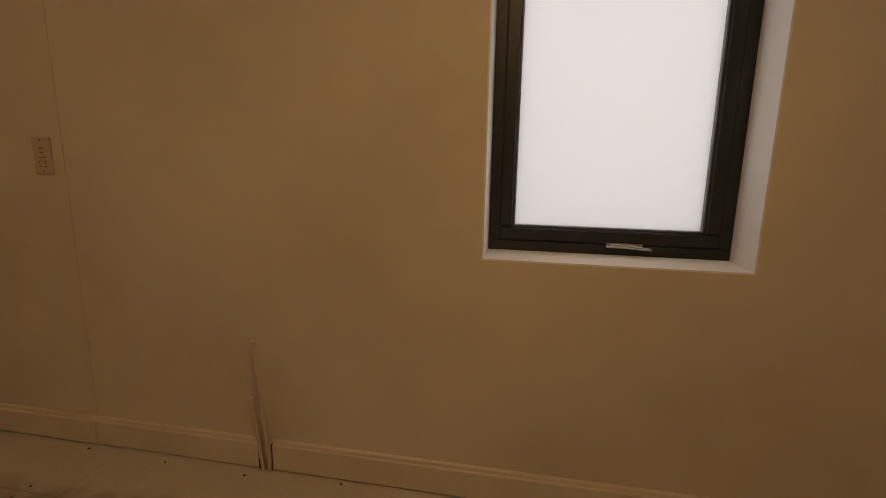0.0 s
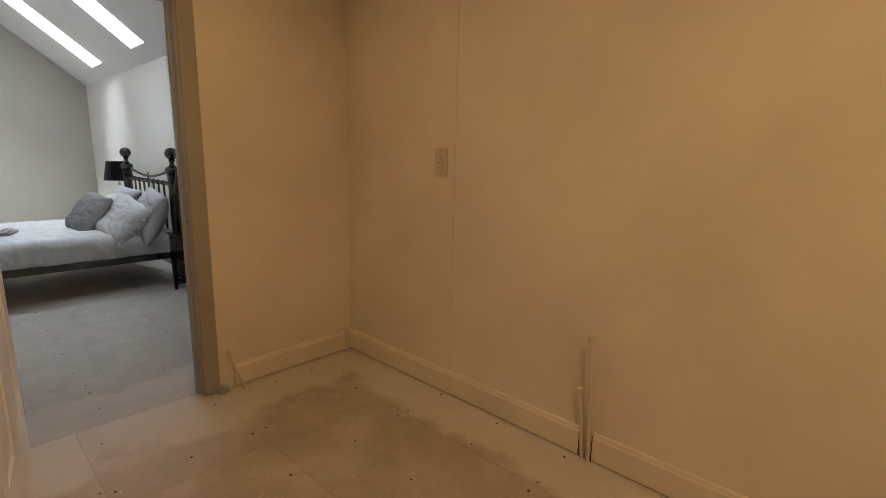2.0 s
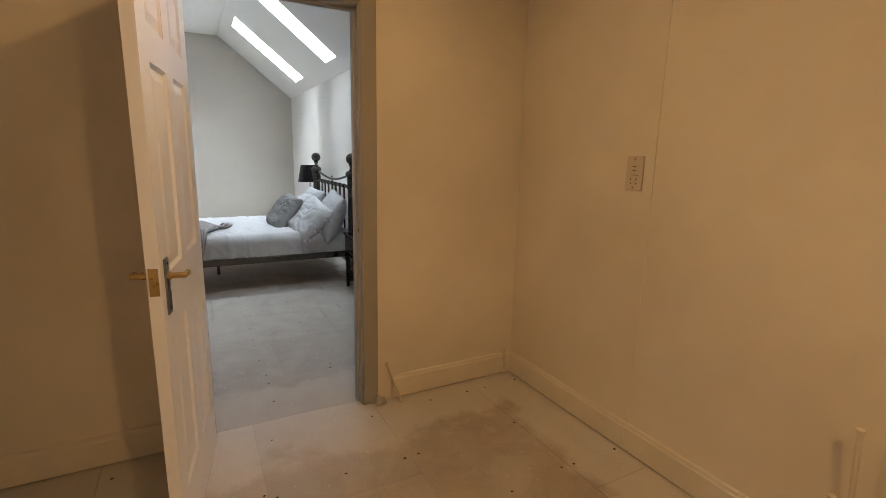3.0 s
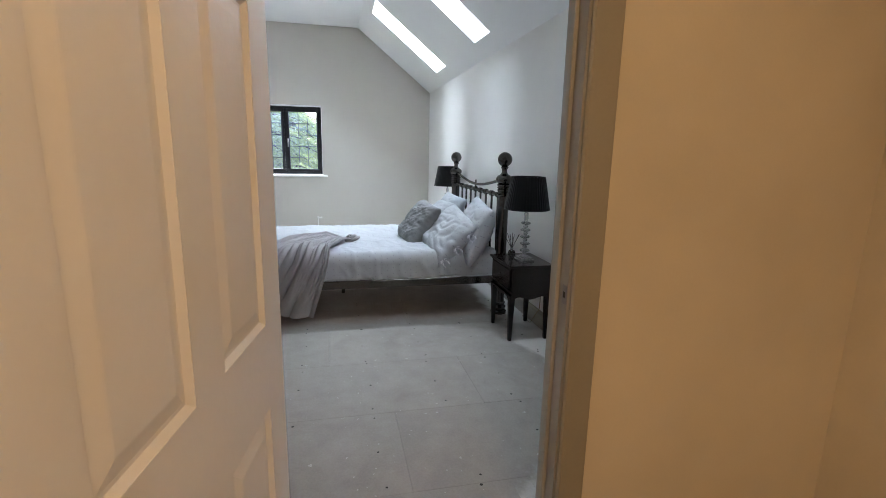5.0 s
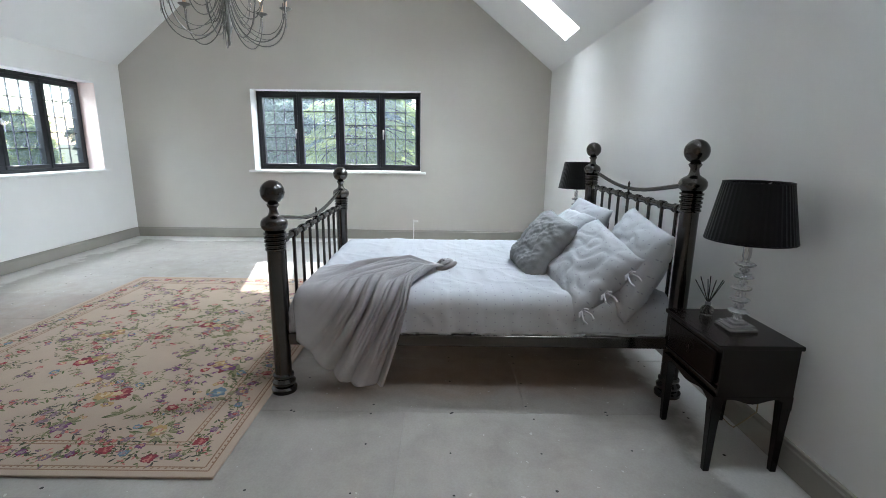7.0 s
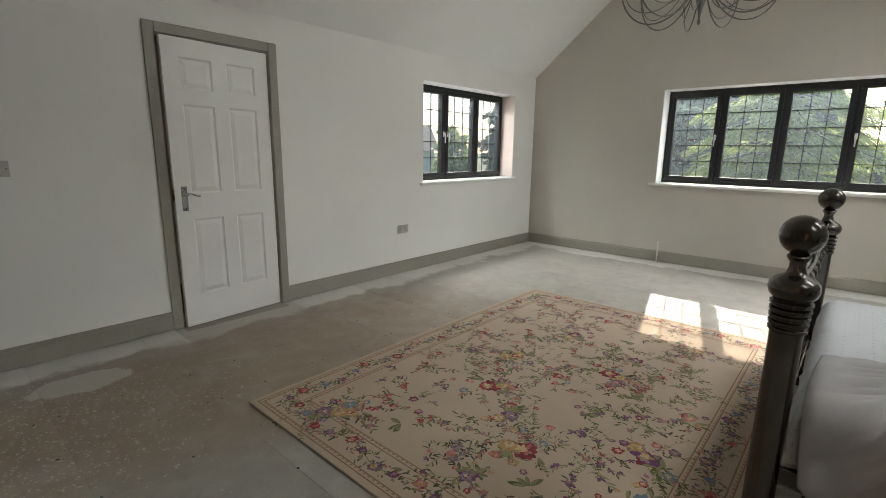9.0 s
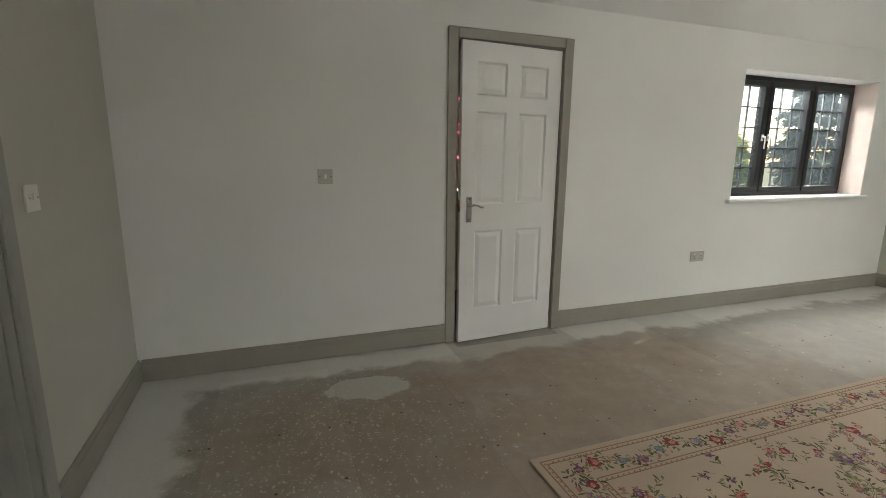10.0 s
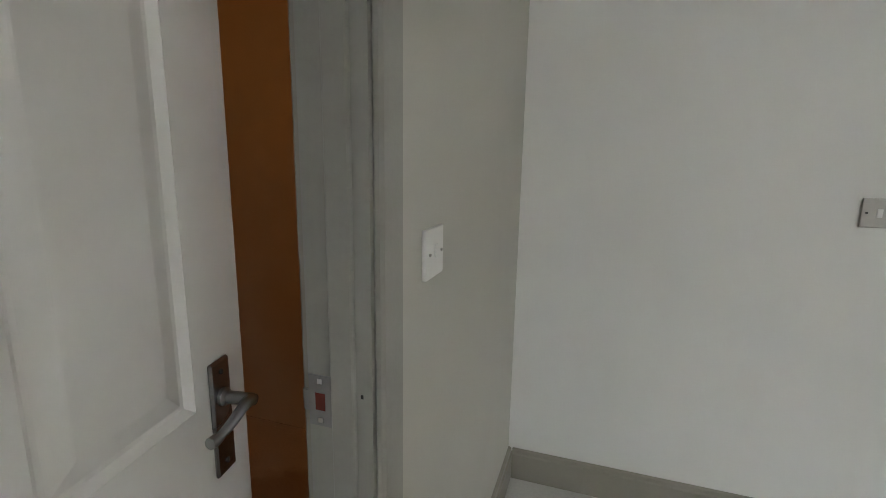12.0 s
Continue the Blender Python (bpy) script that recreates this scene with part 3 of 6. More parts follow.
def door_leaf(parent, m, metal_a, metal_b, plate, width=LEAF_W):
    """A six-panel leaf. Local x runs from the hinge to the lock, z up."""
    leaf = bmesh.new()
    holes = []
    pw = (width - 2 * STILE - MID) / 2
    for z0, z1 in ROWS_Z:
        for x0 in (STILE, STILE + pw + MID):
            holes.append((x0, x0 + pw, z0, z1))
    sheet_with_holes(leaf, [0.0, width], [0.0, LEAF_H], holes, LEAF_T, lambda u, v, w: (u, w - LEAF_T / 2, v + 0.008))
    ob = part("leaf", leaf, DOOR_WHITE, parent, "white six-panel moulded leaf", m=m)
    for x0, x1, z0, z1 in holes:
        part("panel", raised_panel(x1 - x0, z1 - z0), DOOR_WHITE, ob, m=pose((x0 + x1) / 2, 0, (z0 + z1) / 2 + 0.008))
    lever_handle(ob, width - 0.062, 1, metal_a, plate, -1)
    lever_handle(ob, width - 0.062, -1, metal_b, plate, -1)
    lt = bmesh.new()
    box(lt, width, width + 0.0015, -0.0125, 0.0125, 0.918, 0.998)
    box(lt, width + 0.0015, width + 0.010, -0.007, 0.007, 0.949, 0.969, 0.002)
    part("latch", lt, BRASS, ob, "small brass latch plate")
    for z in (0.22, 1.0, 1.76):
        hg = bmesh.new()
        lathe(hg, [(0.006, 0), (0.006, 0.075)], 10, (-0.004, -LEAF_T / 2 - 0.003, z))
        box(hg, -0.0015, 0.0, -LEAF_T / 2, LEAF_T / 2 - 0.006, z, z + 0.075)
        part("hinge", hg, SATIN, ob)
    return ob


def door_frame(parent, a, b, lo, hi, place, stop_lo, stop_hi, mats, wide=AW):
    """Lining, stops and architraves round an opening from a to b; the wall runs from lo to hi in depth. place(u, d, z) gives the point."""
    def piece(name, u0, u1, d0, d1, z0, z1, mat, bevel=0.0, label=""):
        bm = boxed(u0, u1, d0, d1, z0, z1, bevel)
        for v in bm.verts:
            v.co = place(*v.co)
        return part(name, bm, mat, parent, label)
    lt = 0.028
    piece("lining", a - lt, a, lo - 0.002, hi + 0.002, 0.0, DH + lt, mats[1])
    jamb = piece("lining", b, b + lt, lo - 0.002, hi + 0.002, 0.0, DH + lt, mats[1], label="primed lining with a lock keep")
    piece("lining", a, b, lo - 0.002, hi + 0.002, DH, DH + lt, mats[1])
    piece("stop", a, a + 0.012, stop_lo, stop_hi, 0.0, DH, mats[1], 0.002)
    piece("stop", b - 0.012, b, stop_lo, stop_hi, 0.0, DH, mats[1], 0.002)
    piece("stop", a + 0.012, b - 0.012, stop_lo, stop_hi, DH - 0.012, DH, mats[1], 0.002)
    for d0, d1, mat, aw in ((lo - 0.018, lo - 0.001, mats[0], AW), (hi + 0.001, hi + 0.018, mats[2], wide)):
        if mat is None:
            continue
        piece("architrave", a - aw, a - 0.006, d0, d1, 0.0, DH + aw, mat, 0.005)
        piece("architrave", b + 0.006, b + aw, d0, d1, 0.0, DH + aw, mat, 0.005)
        piece("architrave", a - 0.0055, b + 0.0055, d0, d1, DH + 0.006, DH + aw, mat, 0.005)
    return jamb, piece


# first doorway: the leaf stands open into the dressing room
door = thing("door_1", pose(0, 0, 0), "white six-panel door standing open, worn brass levers", "door", kind="structure")
jamb, piece = door_frame(door, D1A, D1B, XE, XR, lambda u, d, z: Vector((d, u, z)), XE + 0.022, XE + 0.058, (TRIM, LINING, TRIM), 0.087)
piece("strike_plate", D1B - 0.0016, D1B, XR - 0.024, XR + 0.001, 0.925, 0.975, SATIN, label="steel lock keep let into the jamb")
piece("strike_hole", D1B - 0.0022, D1B - 0.0012, XR - 0.018, XR - 0.008, 0.942, 0.958, SLOT)
door_leaf(door, pose(XR + 0.016, D1A + 0.0175, 0, 0, 0, -8.8), BRASS, BRASS, SATIN, D1B - D1A - 0.006)
# cupboard door, left a finger ajar
door = thing("door_2", pose(0, 0, 0), "white six-panel cupboard door left slightly ajar, chrome lever", "door", kind="structure")
door_frame(door, D2A, D2B, YS - T, YS, lambda u, d, z: Vector((u, d, z)), YS - 0.095, YS - 0.060, (None, TRIM, TRIM))
door_leaf(door, pose(D2A + 0.003, YS - 0.024, 0, 0, 0, 4.0), CHROME, CHROME, CHROME)
# landing doorway, door ajar away from the bedroom
door = thing("door_3", pose(0, 0, 0), "white six-panel door ajar to a warm lit landing, grey lever", "door", kind="structure")
jamb, piece = door_frame(door, D3A, D3B, XE, XR, lambda u, d, z: Vector((d, u, z)), XE + 0.022, XE + 0.058, (LINING, LINING, TRIM))
piece("strike_plate", D3A, D3A + 0.0016, XR - 0.036, XR + 0.001, 0.900, 0.980, SATIN, label="steel lock keep let into the jamb")
piece("strike_hole", D3A + 0.0012, D3A + 0.0022, XR - 0.026, XR - 0.010, 0.925, 0.952, material("red_keep_hole", (0.16, 0.022, 0.015), 0.6))
for z in (0.909, 0.971):
    piece("keep_screw", D3A + 0.0014, D3A + 0.0026, XR - 0.022, XR - 0.014, z - 0.004, z + 0.004, CHROME)
piece("keep_lip", D3A - 0.0005, D3A + 0.0016, XR + 0.001, XR + 0.011, 0.922, 0.955, SATIN)
piece("screw_hole", D3A - 0.0008, D3A + 0.0006, XE + 0.012, XE + 0.016, 0.955, 0.961, SLOT)
door_leaf(door, pose(XR + 0.002, D3B - 0.002, 0, 0, 0, -90 + 9.9), SATIN, SATIN, SATIN, D3B - D3A - 0.006)


# ---------------------------------------------------------------- windows
def window(name, lights, height, m, label, leaded=True, obscure=False, handles=(), grid=(2, 5), fw=0.052):
    """A casement row. lights: list of (x0, x1) sight widths; local x along the wall, y towards the room, z up."""
    root = thing(name, m, label, "window", kind="structure")
    x_end = lights[-1][1]
    fr = bmesh.new()
    d0, d1 = -0.035, 0.035
    box(fr, lights[0][0], x_end, d0, d1, 0, fw * 0.75, 0.004)
    box(fr, lights[0][0], x_end, d0, d1, height - fw * 0.75, height, 0.004)
    edges = [lights[0][0]] + [(a[1] + b[0]) / 2 for a, b in zip(lights, lights[1:])] + [x_end]
    for i, e in enumerate(edges):
        w = fw * 0.75 if i in (0, len(edges) - 1) else fw * 0.5
        lo, hi = (e, e + w) if i == 0 else (e - w, e) if i == len(edges) - 1 else (e - w / 2, e + w / 2)
        box(fr, lo, hi, d0 + 0.001, d1 - 0.001, fw * 0.75, height - fw * 0.75)
    part("window_frame", fr, FRAME_BLACK, root, "black powder-coated frame")
    for i in range(len(edges) - 1):
        a = edges[i] + (fw * 0.76 if i == 0 else fw * 0.26)
        b = edges[i + 1] - (fw * 0.76 if i == len(edges) - 2 else fw * 0.26)
        z0, z1 = fw * 0.76, height - fw * 0.76
        sash = bmesh.new()
        s = fw * 0.85
        for q in ((a, b, z0, z0 + s), (a, b, z1 - s, z1), (a, a + s, z0 + s, z1 - s), (b - s, b, z0 + s, z1 - s)):
            box(sash, q[0], q[1], -0.028, 0.046, q[2], q[3], 0.005)
        so = part("sash", sash, FRAME_BLACK, root)
        gp = boxed(a + s - 0.006, b - s + 0.006, -0.004, 0.004, z0 + s - 0.006, z1 - s + 0.006)
        g = part("pane", gp, FROST if obscure else HAZY, so, "white obscured pane" if obscure else "clear leaded pane")
        g.visible_shadow = False
        if obscure:
            be = bmesh.new()
            for q in ((a + s, b - s, z0 + s, z0 + s + 0.008), (a + s, b - s, z1 - s - 0.008, z1 - s), (a + s, a + s + 0.008, z0 + s, z1 - s), (b - s - 0.008, b - s, z0 + s, z1 - s)):
                box(be, q[0], q[1], 0.006, 0.030, q[2], q[3], 0.002)
            part("glazing_bead", be, LEAD, so, "grey glazing bead")
        if leaded:
            ld = bmesh.new()
            pw, ph = b - a - 2 * s, z1 - z0 - 2 * s
            for k in range(1, grid[0]):
                x = a + s + pw * k / grid[0]
                box(ld, x - 0.004, x + 0.004, -0.008, 0.007, z0 + s, z1 - s)
            for k in range(1, grid[1]):
                z = z0 + s + ph * k / grid[1]
                box(ld, a + s, b - s, -0.0085, 0.0075, z - 0.004, z + 0.004)
            part("leading", ld, LEAD, so, "dark lead strips in a grid")
        for hi_, side in handles:
            if hi_ == i:
                hx = a + s / 2 if side < 0 else b - s / 2
                hd = bmesh.new()
                zc = (z0 + z1) / 2
                box(hd, hx - 0.012, hx + 0.012, 0.046, 0.056, zc - 0.03, zc + 0.03, 0.003)
                tube(hd, [(hx, 0.056, zc + 0.01), (hx, 0.075, zc + 0.005), (hx, 0.080, zc - 0.03), (hx, 0.078, zc - 0.10)], lambda t: 0.010 - 0.004 * t, 8)
                part("handle", hd, WHITE_PLASTIC if obscure is False else CHROME, so, "slim pull handle", soft=True)
    return root


def sill(name, x0, x1, y0, y1, z, h, mat=None):
    return solid(name, boxed(x0, x1, y0, y1, z - h, z, 0.008, 2), mat or WHITE_PLASTIC, "white painted window board below a window", "window sill", kind="structure")


y0, y1, z0, z1 = WIN_W
FWX = 0.24
window("window_1", [(0.0, 0.5668), (0.5668, 1.1335), (1.1335, 1.7), (1.7, y1 - y0 - 0.004)], z1 - z0 - 0.004, pose(XW - FWX, y0 + 0.002, z0 + 0.002, 0, 0, 90) @ pose(0, 0, 0, 0, 0, 0) @ Matrix.Diagonal((1, -1, 1, 1)), "black framed four-light leaded casement window in a white reveal", handles=((0, 1), (3, -1)), grid=(3, 5))
sill("window_sill_1", XW - FWX + 0.06, XW + 0.035, y0 - 0.07, y1 + 0.07, z0 + 0.002, 0.032)
x0, x1, z0, z1 = WIN_S
window("window_2", [(0.0, 0.58), (0.58, 1.16), (1.16, x1 - x0 - 0.004)], z1 - z0 - 0.004, pose(x0 + 0.002, YS - FWX, z0 + 0.002), "black framed three-light leaded casement window in a white reveal", handles=((1, 1), (2, -1)), grid=(3, 5))
sill("window_sill_2", x0 - 0.05, x1 + 0.05, YS - FWX + 0.06, YS + 0.035, z0 + 0.002, 0.032)
x0, x1, z0, z1 = WIN_R
rw = window("window_3", [(0.0, x1 - x0 - 0.004)], z1 - z0 - 0.004, pose(x1 - 0.002, RYB + 0.235, z0 + 0.002, 0, 0, 180), "black framed single casement with obscured white glass", leaded=False, obscure=True, fw=0.058)
hd = bmesh.new()
box(hd, 0.30, 0.43, 0.040, 0.052, 0.030, 0.052, 0.006, 2)
tube(hd, [(0.41, 0.052, 0.042), (0.40, 0.066, 0.044), (0.34, 0.070, 0.040), (0.275, 0.068, 0.034)], lambda t: 0.010 - 0.004 * t, 10)
part("handle", hd, CHROME, rw, "chrome espagnolette handle", soft=True)


def reveal(name, u0, u1, z0, z1, d, place, t=0.006):
    """White plaster on the four inner sides of an opening."""
    bm = bmesh.new()
    for q in ((u0, u0 + t, z0, z1), (u1 - t, u1, z0, z1), (u0 + t, u1 - t, z1 - t, z1), (u0 + t, u1 - t, z0, z0 + t)):
        box(bm, q[0], q[1], 0.001, d, q[2], q[3])
    for v in bm.verts:
        v.co = place(*v.co)
    return solid(name, bm, CEILING, "white painted window reveal", "window reveal", kind="structure")


reveal("trim_reveal_1", *WIN_W, FWX - 0.037, lambda u, d, z: Vector((XW - d, u, z)))
reveal("trim_reveal_2", *WIN_S, FWX - 0.037, lambda u, d, z: Vector((u, YS - d, z)))
structure("trim_reveal_plaster", boxed(WIN_S[0] + 0.001, WIN_S[0] + 0.011, YS - FWX + 0.040, YS - 0.002, WIN_S[2] + 0.012, WIN_S[3] - 0.012), PINK_PLASTER, "bare pink plaster on the window reveal")
reveal("trim_reveal_3", *WIN_R, 0.195, lambda u, d, z: Vector((u, RYB + d, z)))

for n, (a, b) in enumerate(SKYLIGHTS):
    root = thing("skylight_%d" % (n + 1), Matrix(((1, 0, 0, a), (0, -nz, ny, YN - SA * nz + 0.26 * ny), (0, ny, nz, ZE + SA * ny + 0.26 * nz), (0, 0, 0, 1))), "white framed roof skylight in a deep white shaft", "skylight", group="skylights", kind="structure")
    w, l = b - a, SB - SA
    fr = bmesh.new()
    for q in ((0, 0.045, 0, l), (w - 0.045, w, 0, l), (0.045, w - 0.045, 0, 0.045), (0.045, w - 0.045, l - 0.045, l)):
        box(fr, q[0] + 0.001, q[1] - 0.001, q[2] + 0.001, q[3] - 0.001, -0.03, 0.06, 0.004)
    part("window_frame", fr, CEILING, root, "white timber frame")
    g = part("pane", boxed(0.04, w - 0.04, 0.04, l - 0.04, 0.010, 0.016), PANE, root)
    g.visible_shadow = False

# ---------------------------------------------------------------- bed
BXE, BXW, BYH, BYF = -5.865, -7.425, 1.785, -0.258
bed = thing("bed", pose((BXE + BXW) / 2, (BYH + BYF) / 2, 0), "black nickel metal double bed frame with ball finials", "bed")
OX, OY = (BXE + BXW) / 2, (BYH + BYF) / 2


def bed_post(top):
    """A turned round post; top is the height of the ball's centre."""
    t = top - 1.055
    prof = [(0.030, 0.0), (0.064, 0.002), (0.066, 0.022), (0.060, 0.030), (0.050, 0.036), (0.058, 0.046), (0.060, 0.060), (0.052, 0.070), (0.047, 0.078), (0.053, 0.088), (0.053, 0.098), (0.044, 0.106), (0.043, 0.130)]
    prof += [(0.043, 0.755 + t)]
    for k in range(5):
        z = 0.765 + t + k * 0.020
        prof += [(0.045, z), (0.0505 + 0.001 * k, z + 0.004), (0.0505 + 0.001 * k, z + 0.012), (0.045, z + 0.016)]
    prof += [(0.050, 0.868 + t), (0.060, 0.878 + t), (0.065, 0.895 + t), (0.063, 0.912 + t), (0.053, 0.926 + t), (0.036, 0.936 + t), (0.026, 0.944 + t), (0.021, 0.960 + t), (0.020, 0.975 + t), (0.027, 0.985 + t), (0.031, 0.992 + t), (0.027, 0.999 + t), (0.022, 1.002 + t)]
    for k in range(1, 13):
        a = -1.18 + (math.pi / 2 + 1.18) * k / 12
        prof.append((max(0.002, 0.058 * math.cos(a)), 1.055 + t + 0.058 * math.sin(a)))
    return lathe(bmesh.new(), prof, 28)


def bed_end(y, top, rail_z, curve_z, sag, low):
    t = Matrix.Translation
    for x in (BXE, BXW):
        part("post", bed_post(top), NICKEL, bed, "turned post with ribbed collar and ball finial", soft=True, m=t((x - OX, y - OY, 0)))
    a, b = BXW - OX + 0.03, BXE - OX - 0.03
    yy = y - OY
    part("top_rail", tube(bmesh.new(), [(a + (b - a) * i / 20, yy, curve_z - sag * math.sin(math.pi * i / 20) ** 1.2) for i in range(21)], 0.0125, 10), NICKEL, bed, "thin curved top rail", soft=True)
    rail = part("cross_rail", tube(bmesh.new(), [(a, yy, rail_z), (b, yy, rail_z)], 0.017, 12), NICKEL, bed, "round cross rail", soft=True)
    part("lower_rail", boxed(a, b, yy - 0.014, yy + 0.014, low - 0.022, low + 0.022, 0.004), NICKEL, bed)
    fin = bmesh.new()
    lathe(fin, [(0.006, 0.0), (0.012, 0.012), (0.006, 0.020), (0.005, curve_z - sag - rail_z), (0.008, curve_z - sag - rail_z + 0.018), (0.003, curve_z - sag - rail_z + 0.034)], 10, (0, yy, rail_z + 0.01))
    part("finial", fin, NICKEL, bed, soft=True)
    n = 9
    for i in range(n):
        x = a + (b - a) * (i + 0.6) / (n + 0.2)
        part("spindle", lathe(bmesh.new(), [(0.0095, low + 0.02), (0.0095, rail_z - 0.012)], 10, (x, yy, 0)), NICKEL, bed, soft=True)
        col = bmesh.new()
        lathe(col, [(0.019, -0.026), (0.024, -0.022), (0.025, -0.010), (0.021, 0.0), (0.025, 0.010), (0.024, 0.022), (0.019, 0.026)], 12)
        for v in col.verts:
            v.co = Vector((x + v.co.z, yy + v.co.x, rail_z + v.co.y))
        part("collar", col, NICKEL, rail, "ribbed collar", soft=True)


bed_end(BYH, 1.275, 0.985, 1.112, 0.078, 0.30)
bed_end(BYF, 1.055, 0.800, 0.925, 0.085, 0.30)
for x in (BXE - 0.004, BXW + 0.004):
    part("side_rail", boxed(x - OX - 0.014, x - OX + 0.014, BYF - OY + 0.035, BYH - OY - 0.035, 0.264, 0.326, 0.003), NICKEL, bed, "flat steel side rail")
for i in range(9):
    y = BYF - OY + 0.18 + i * 0.21
    part("slat", boxed(BXW - OX + 0.02, BXE - OX - 0.02, y, y + 0.06, 0.296, 0.312), material("pine_slat", (0.45, 0.33, 0.20), 0.7) if i == 0 else bpy.data.materials["pine_slat"], bed)
part("middle_leg", lathe(bmesh.new(), [(0.016, 0), (0.016, 0.29)], 10, (0, -0.25, 0)), NICKEL, bed)

# mattress and duvet
MX0, MX1, MY0, MY1 = BXW + 0.03, BXE - 0.03, BYF + 0.06, BYH - 0.05
solid("mattress", boxed(MX0 + 0.02, MX1 - 0.02, MY0 + 0.02, MY1, 0.314, 0.482, 0.045, 3), COTTON_PLAIN, "white mattress on the metal bed frame", "mattress", soft=True)
DZ = 0.532


def bedtop(x, y):
    """Height of the made bed above the floor at a place on its top."""
    n = noise.noise(Vector((x * 1.6, y * 1.6, 0.3))) * 0.010 + noise.noise(Vector((x * 4.5, y * 3.5, 2.3))) * 0.003
    return DZ + n - 0.012 * max(0, (y - 1.2) / 0.5)


def drape(u, v, lift=0.0):
    """A point of cloth laid over the bed: u, v in metres as if unrolled flat; beyond the edges it hangs down."""
    r = 0.075
    def fold(s, edge):
        over = s - (edge - r)
        if over <= 0:
            return s, 0.0, 0.0
        arc = r * math.pi / 2
        if over < arc:
            a = over / r
            return edge - r + r * math.sin(a), r * (1 - math.cos(a)), math.sin(a)
        return edge, r + over - arc, 1.0
    ex, dx, nx = fold(u, MX1 + 0.018)
    wx, dw, nw = fold(-u, -MX0 + 0.018)
    fy, dy, nyy = fold(-v, -MY0 + 0.010)
    x = ex if dx > 0 else -wx if dw > 0 else u
    y = -fy if dy > 0 else v
    down = max(dx, dw) + dy if max(dx, dw) < 0.02 or dy < 0.02 else max(dx, dw, dy) + 0.35 * min(max(dx, dw), dy)
    nrm = Vector((nx - nw, -nyy, max(0.0, 1 - max(nx, nw, nyy)))) 
    nrm = nrm.normalized() if nrm.length > 1e-4 else Vector((0, 0, 1))
    p = Vector((x, y, bedtop(x, y) - down))
    return p + nrm * lift, nrm


def cloth(name, nu, nv, fn, mat, label, category, thick=0.006):
    bm = bmesh.new()
    lay = bm.loops.layers.uv.new("UVMap")
    grid = [[bm.verts.new(fn(i / nu, j / nv)[0]) for j in range(nv + 1)] for i in range(nu + 1)]
    uvs = [[fn(i / nu, j / nv)[1] for j in range(nv + 1)] for i in range(nu + 1)]
    for i in range(nu):
        for j in range(nv):
            f = bm.faces.new((grid[i][j], grid[i + 1][j], grid[i + 1][j + 1], grid[i][j + 1]))
            for loop, (a, b) in zip(f.loops, ((i, j), (i + 1, j), (i + 1, j + 1), (i, j + 1))):
                loop[lay].uv = uvs[a][b]
    ob = solid(name, bm, mat, label, category)
    ob.data.polygons.foreach_set("use_smooth", [True] * len(ob.data.polygons))
    so = ob.modifiers.new("thickness", "SOLIDIFY")
    so.thickness, so.offset = thick, 0
    return ob


SIDE = 0.275


def duvet(a, b):
    u = MX0 - SIDE + a * (MX1 - MX0 + 2 * SIDE)
    v = MY0 - 0.22 + b * (MY1 + 0.02 - MY0 + 0.22)
    p, n = drape(u, v)
    hang = max(0.0, DZ - p.z - 0.03)
    w = noise.noise(Vector((u * 3, v * 7, 5.0))) * 0.005 + noise.noise(Vector((u * 9 + v * 4, v * 11, 8.0))) * (0.003 + 0.006 * min(1, hang * 6))
    w += 0.006 * math.sin(v * 17 + 2.5 * noise.noise(Vector((v * 2, 0, 1)))) * min(1, hang * 6)
    ridge = abs(noise.noise(Vector((u * 2.2 + v * 0.8, v * 5.5 - u, 3.0))))
    w += (0.004 + 0.010 * min(1, hang * 5)) * max(0.0, 1 - ridge / 0.14) ** 2
    ridge2 = abs(noise.noise(Vector((u * 5.5 - v * 2.0, v * 4.0 + u * 1.5, 9.0))))
    w += 0.007 * max(0.0, 1 - ridge2 / 0.12) ** 2
    p = p + n * w
    if hang > 0.12:
        p.z = max(p.z, 0.330)
    return p, (u, v)


cloth("duvet", 110, 130, duvet, COTTON, "white spotted cotton duvet spread over the bed", "duvet", 0.012)


# throw: gathered at one point on the bed and fanning out over the foot corner
KX, KY = -6.385, 0.555
HEM = ((-6.34, -0.16), (-6.12, -0.19), (-5.88, -0.19), (-5.68, -0.16), (-5.56, -0.06), (-5.47, 0.05), (-5.41, 0.15), (-5.40, 0.22), (-5.42, 0.27))


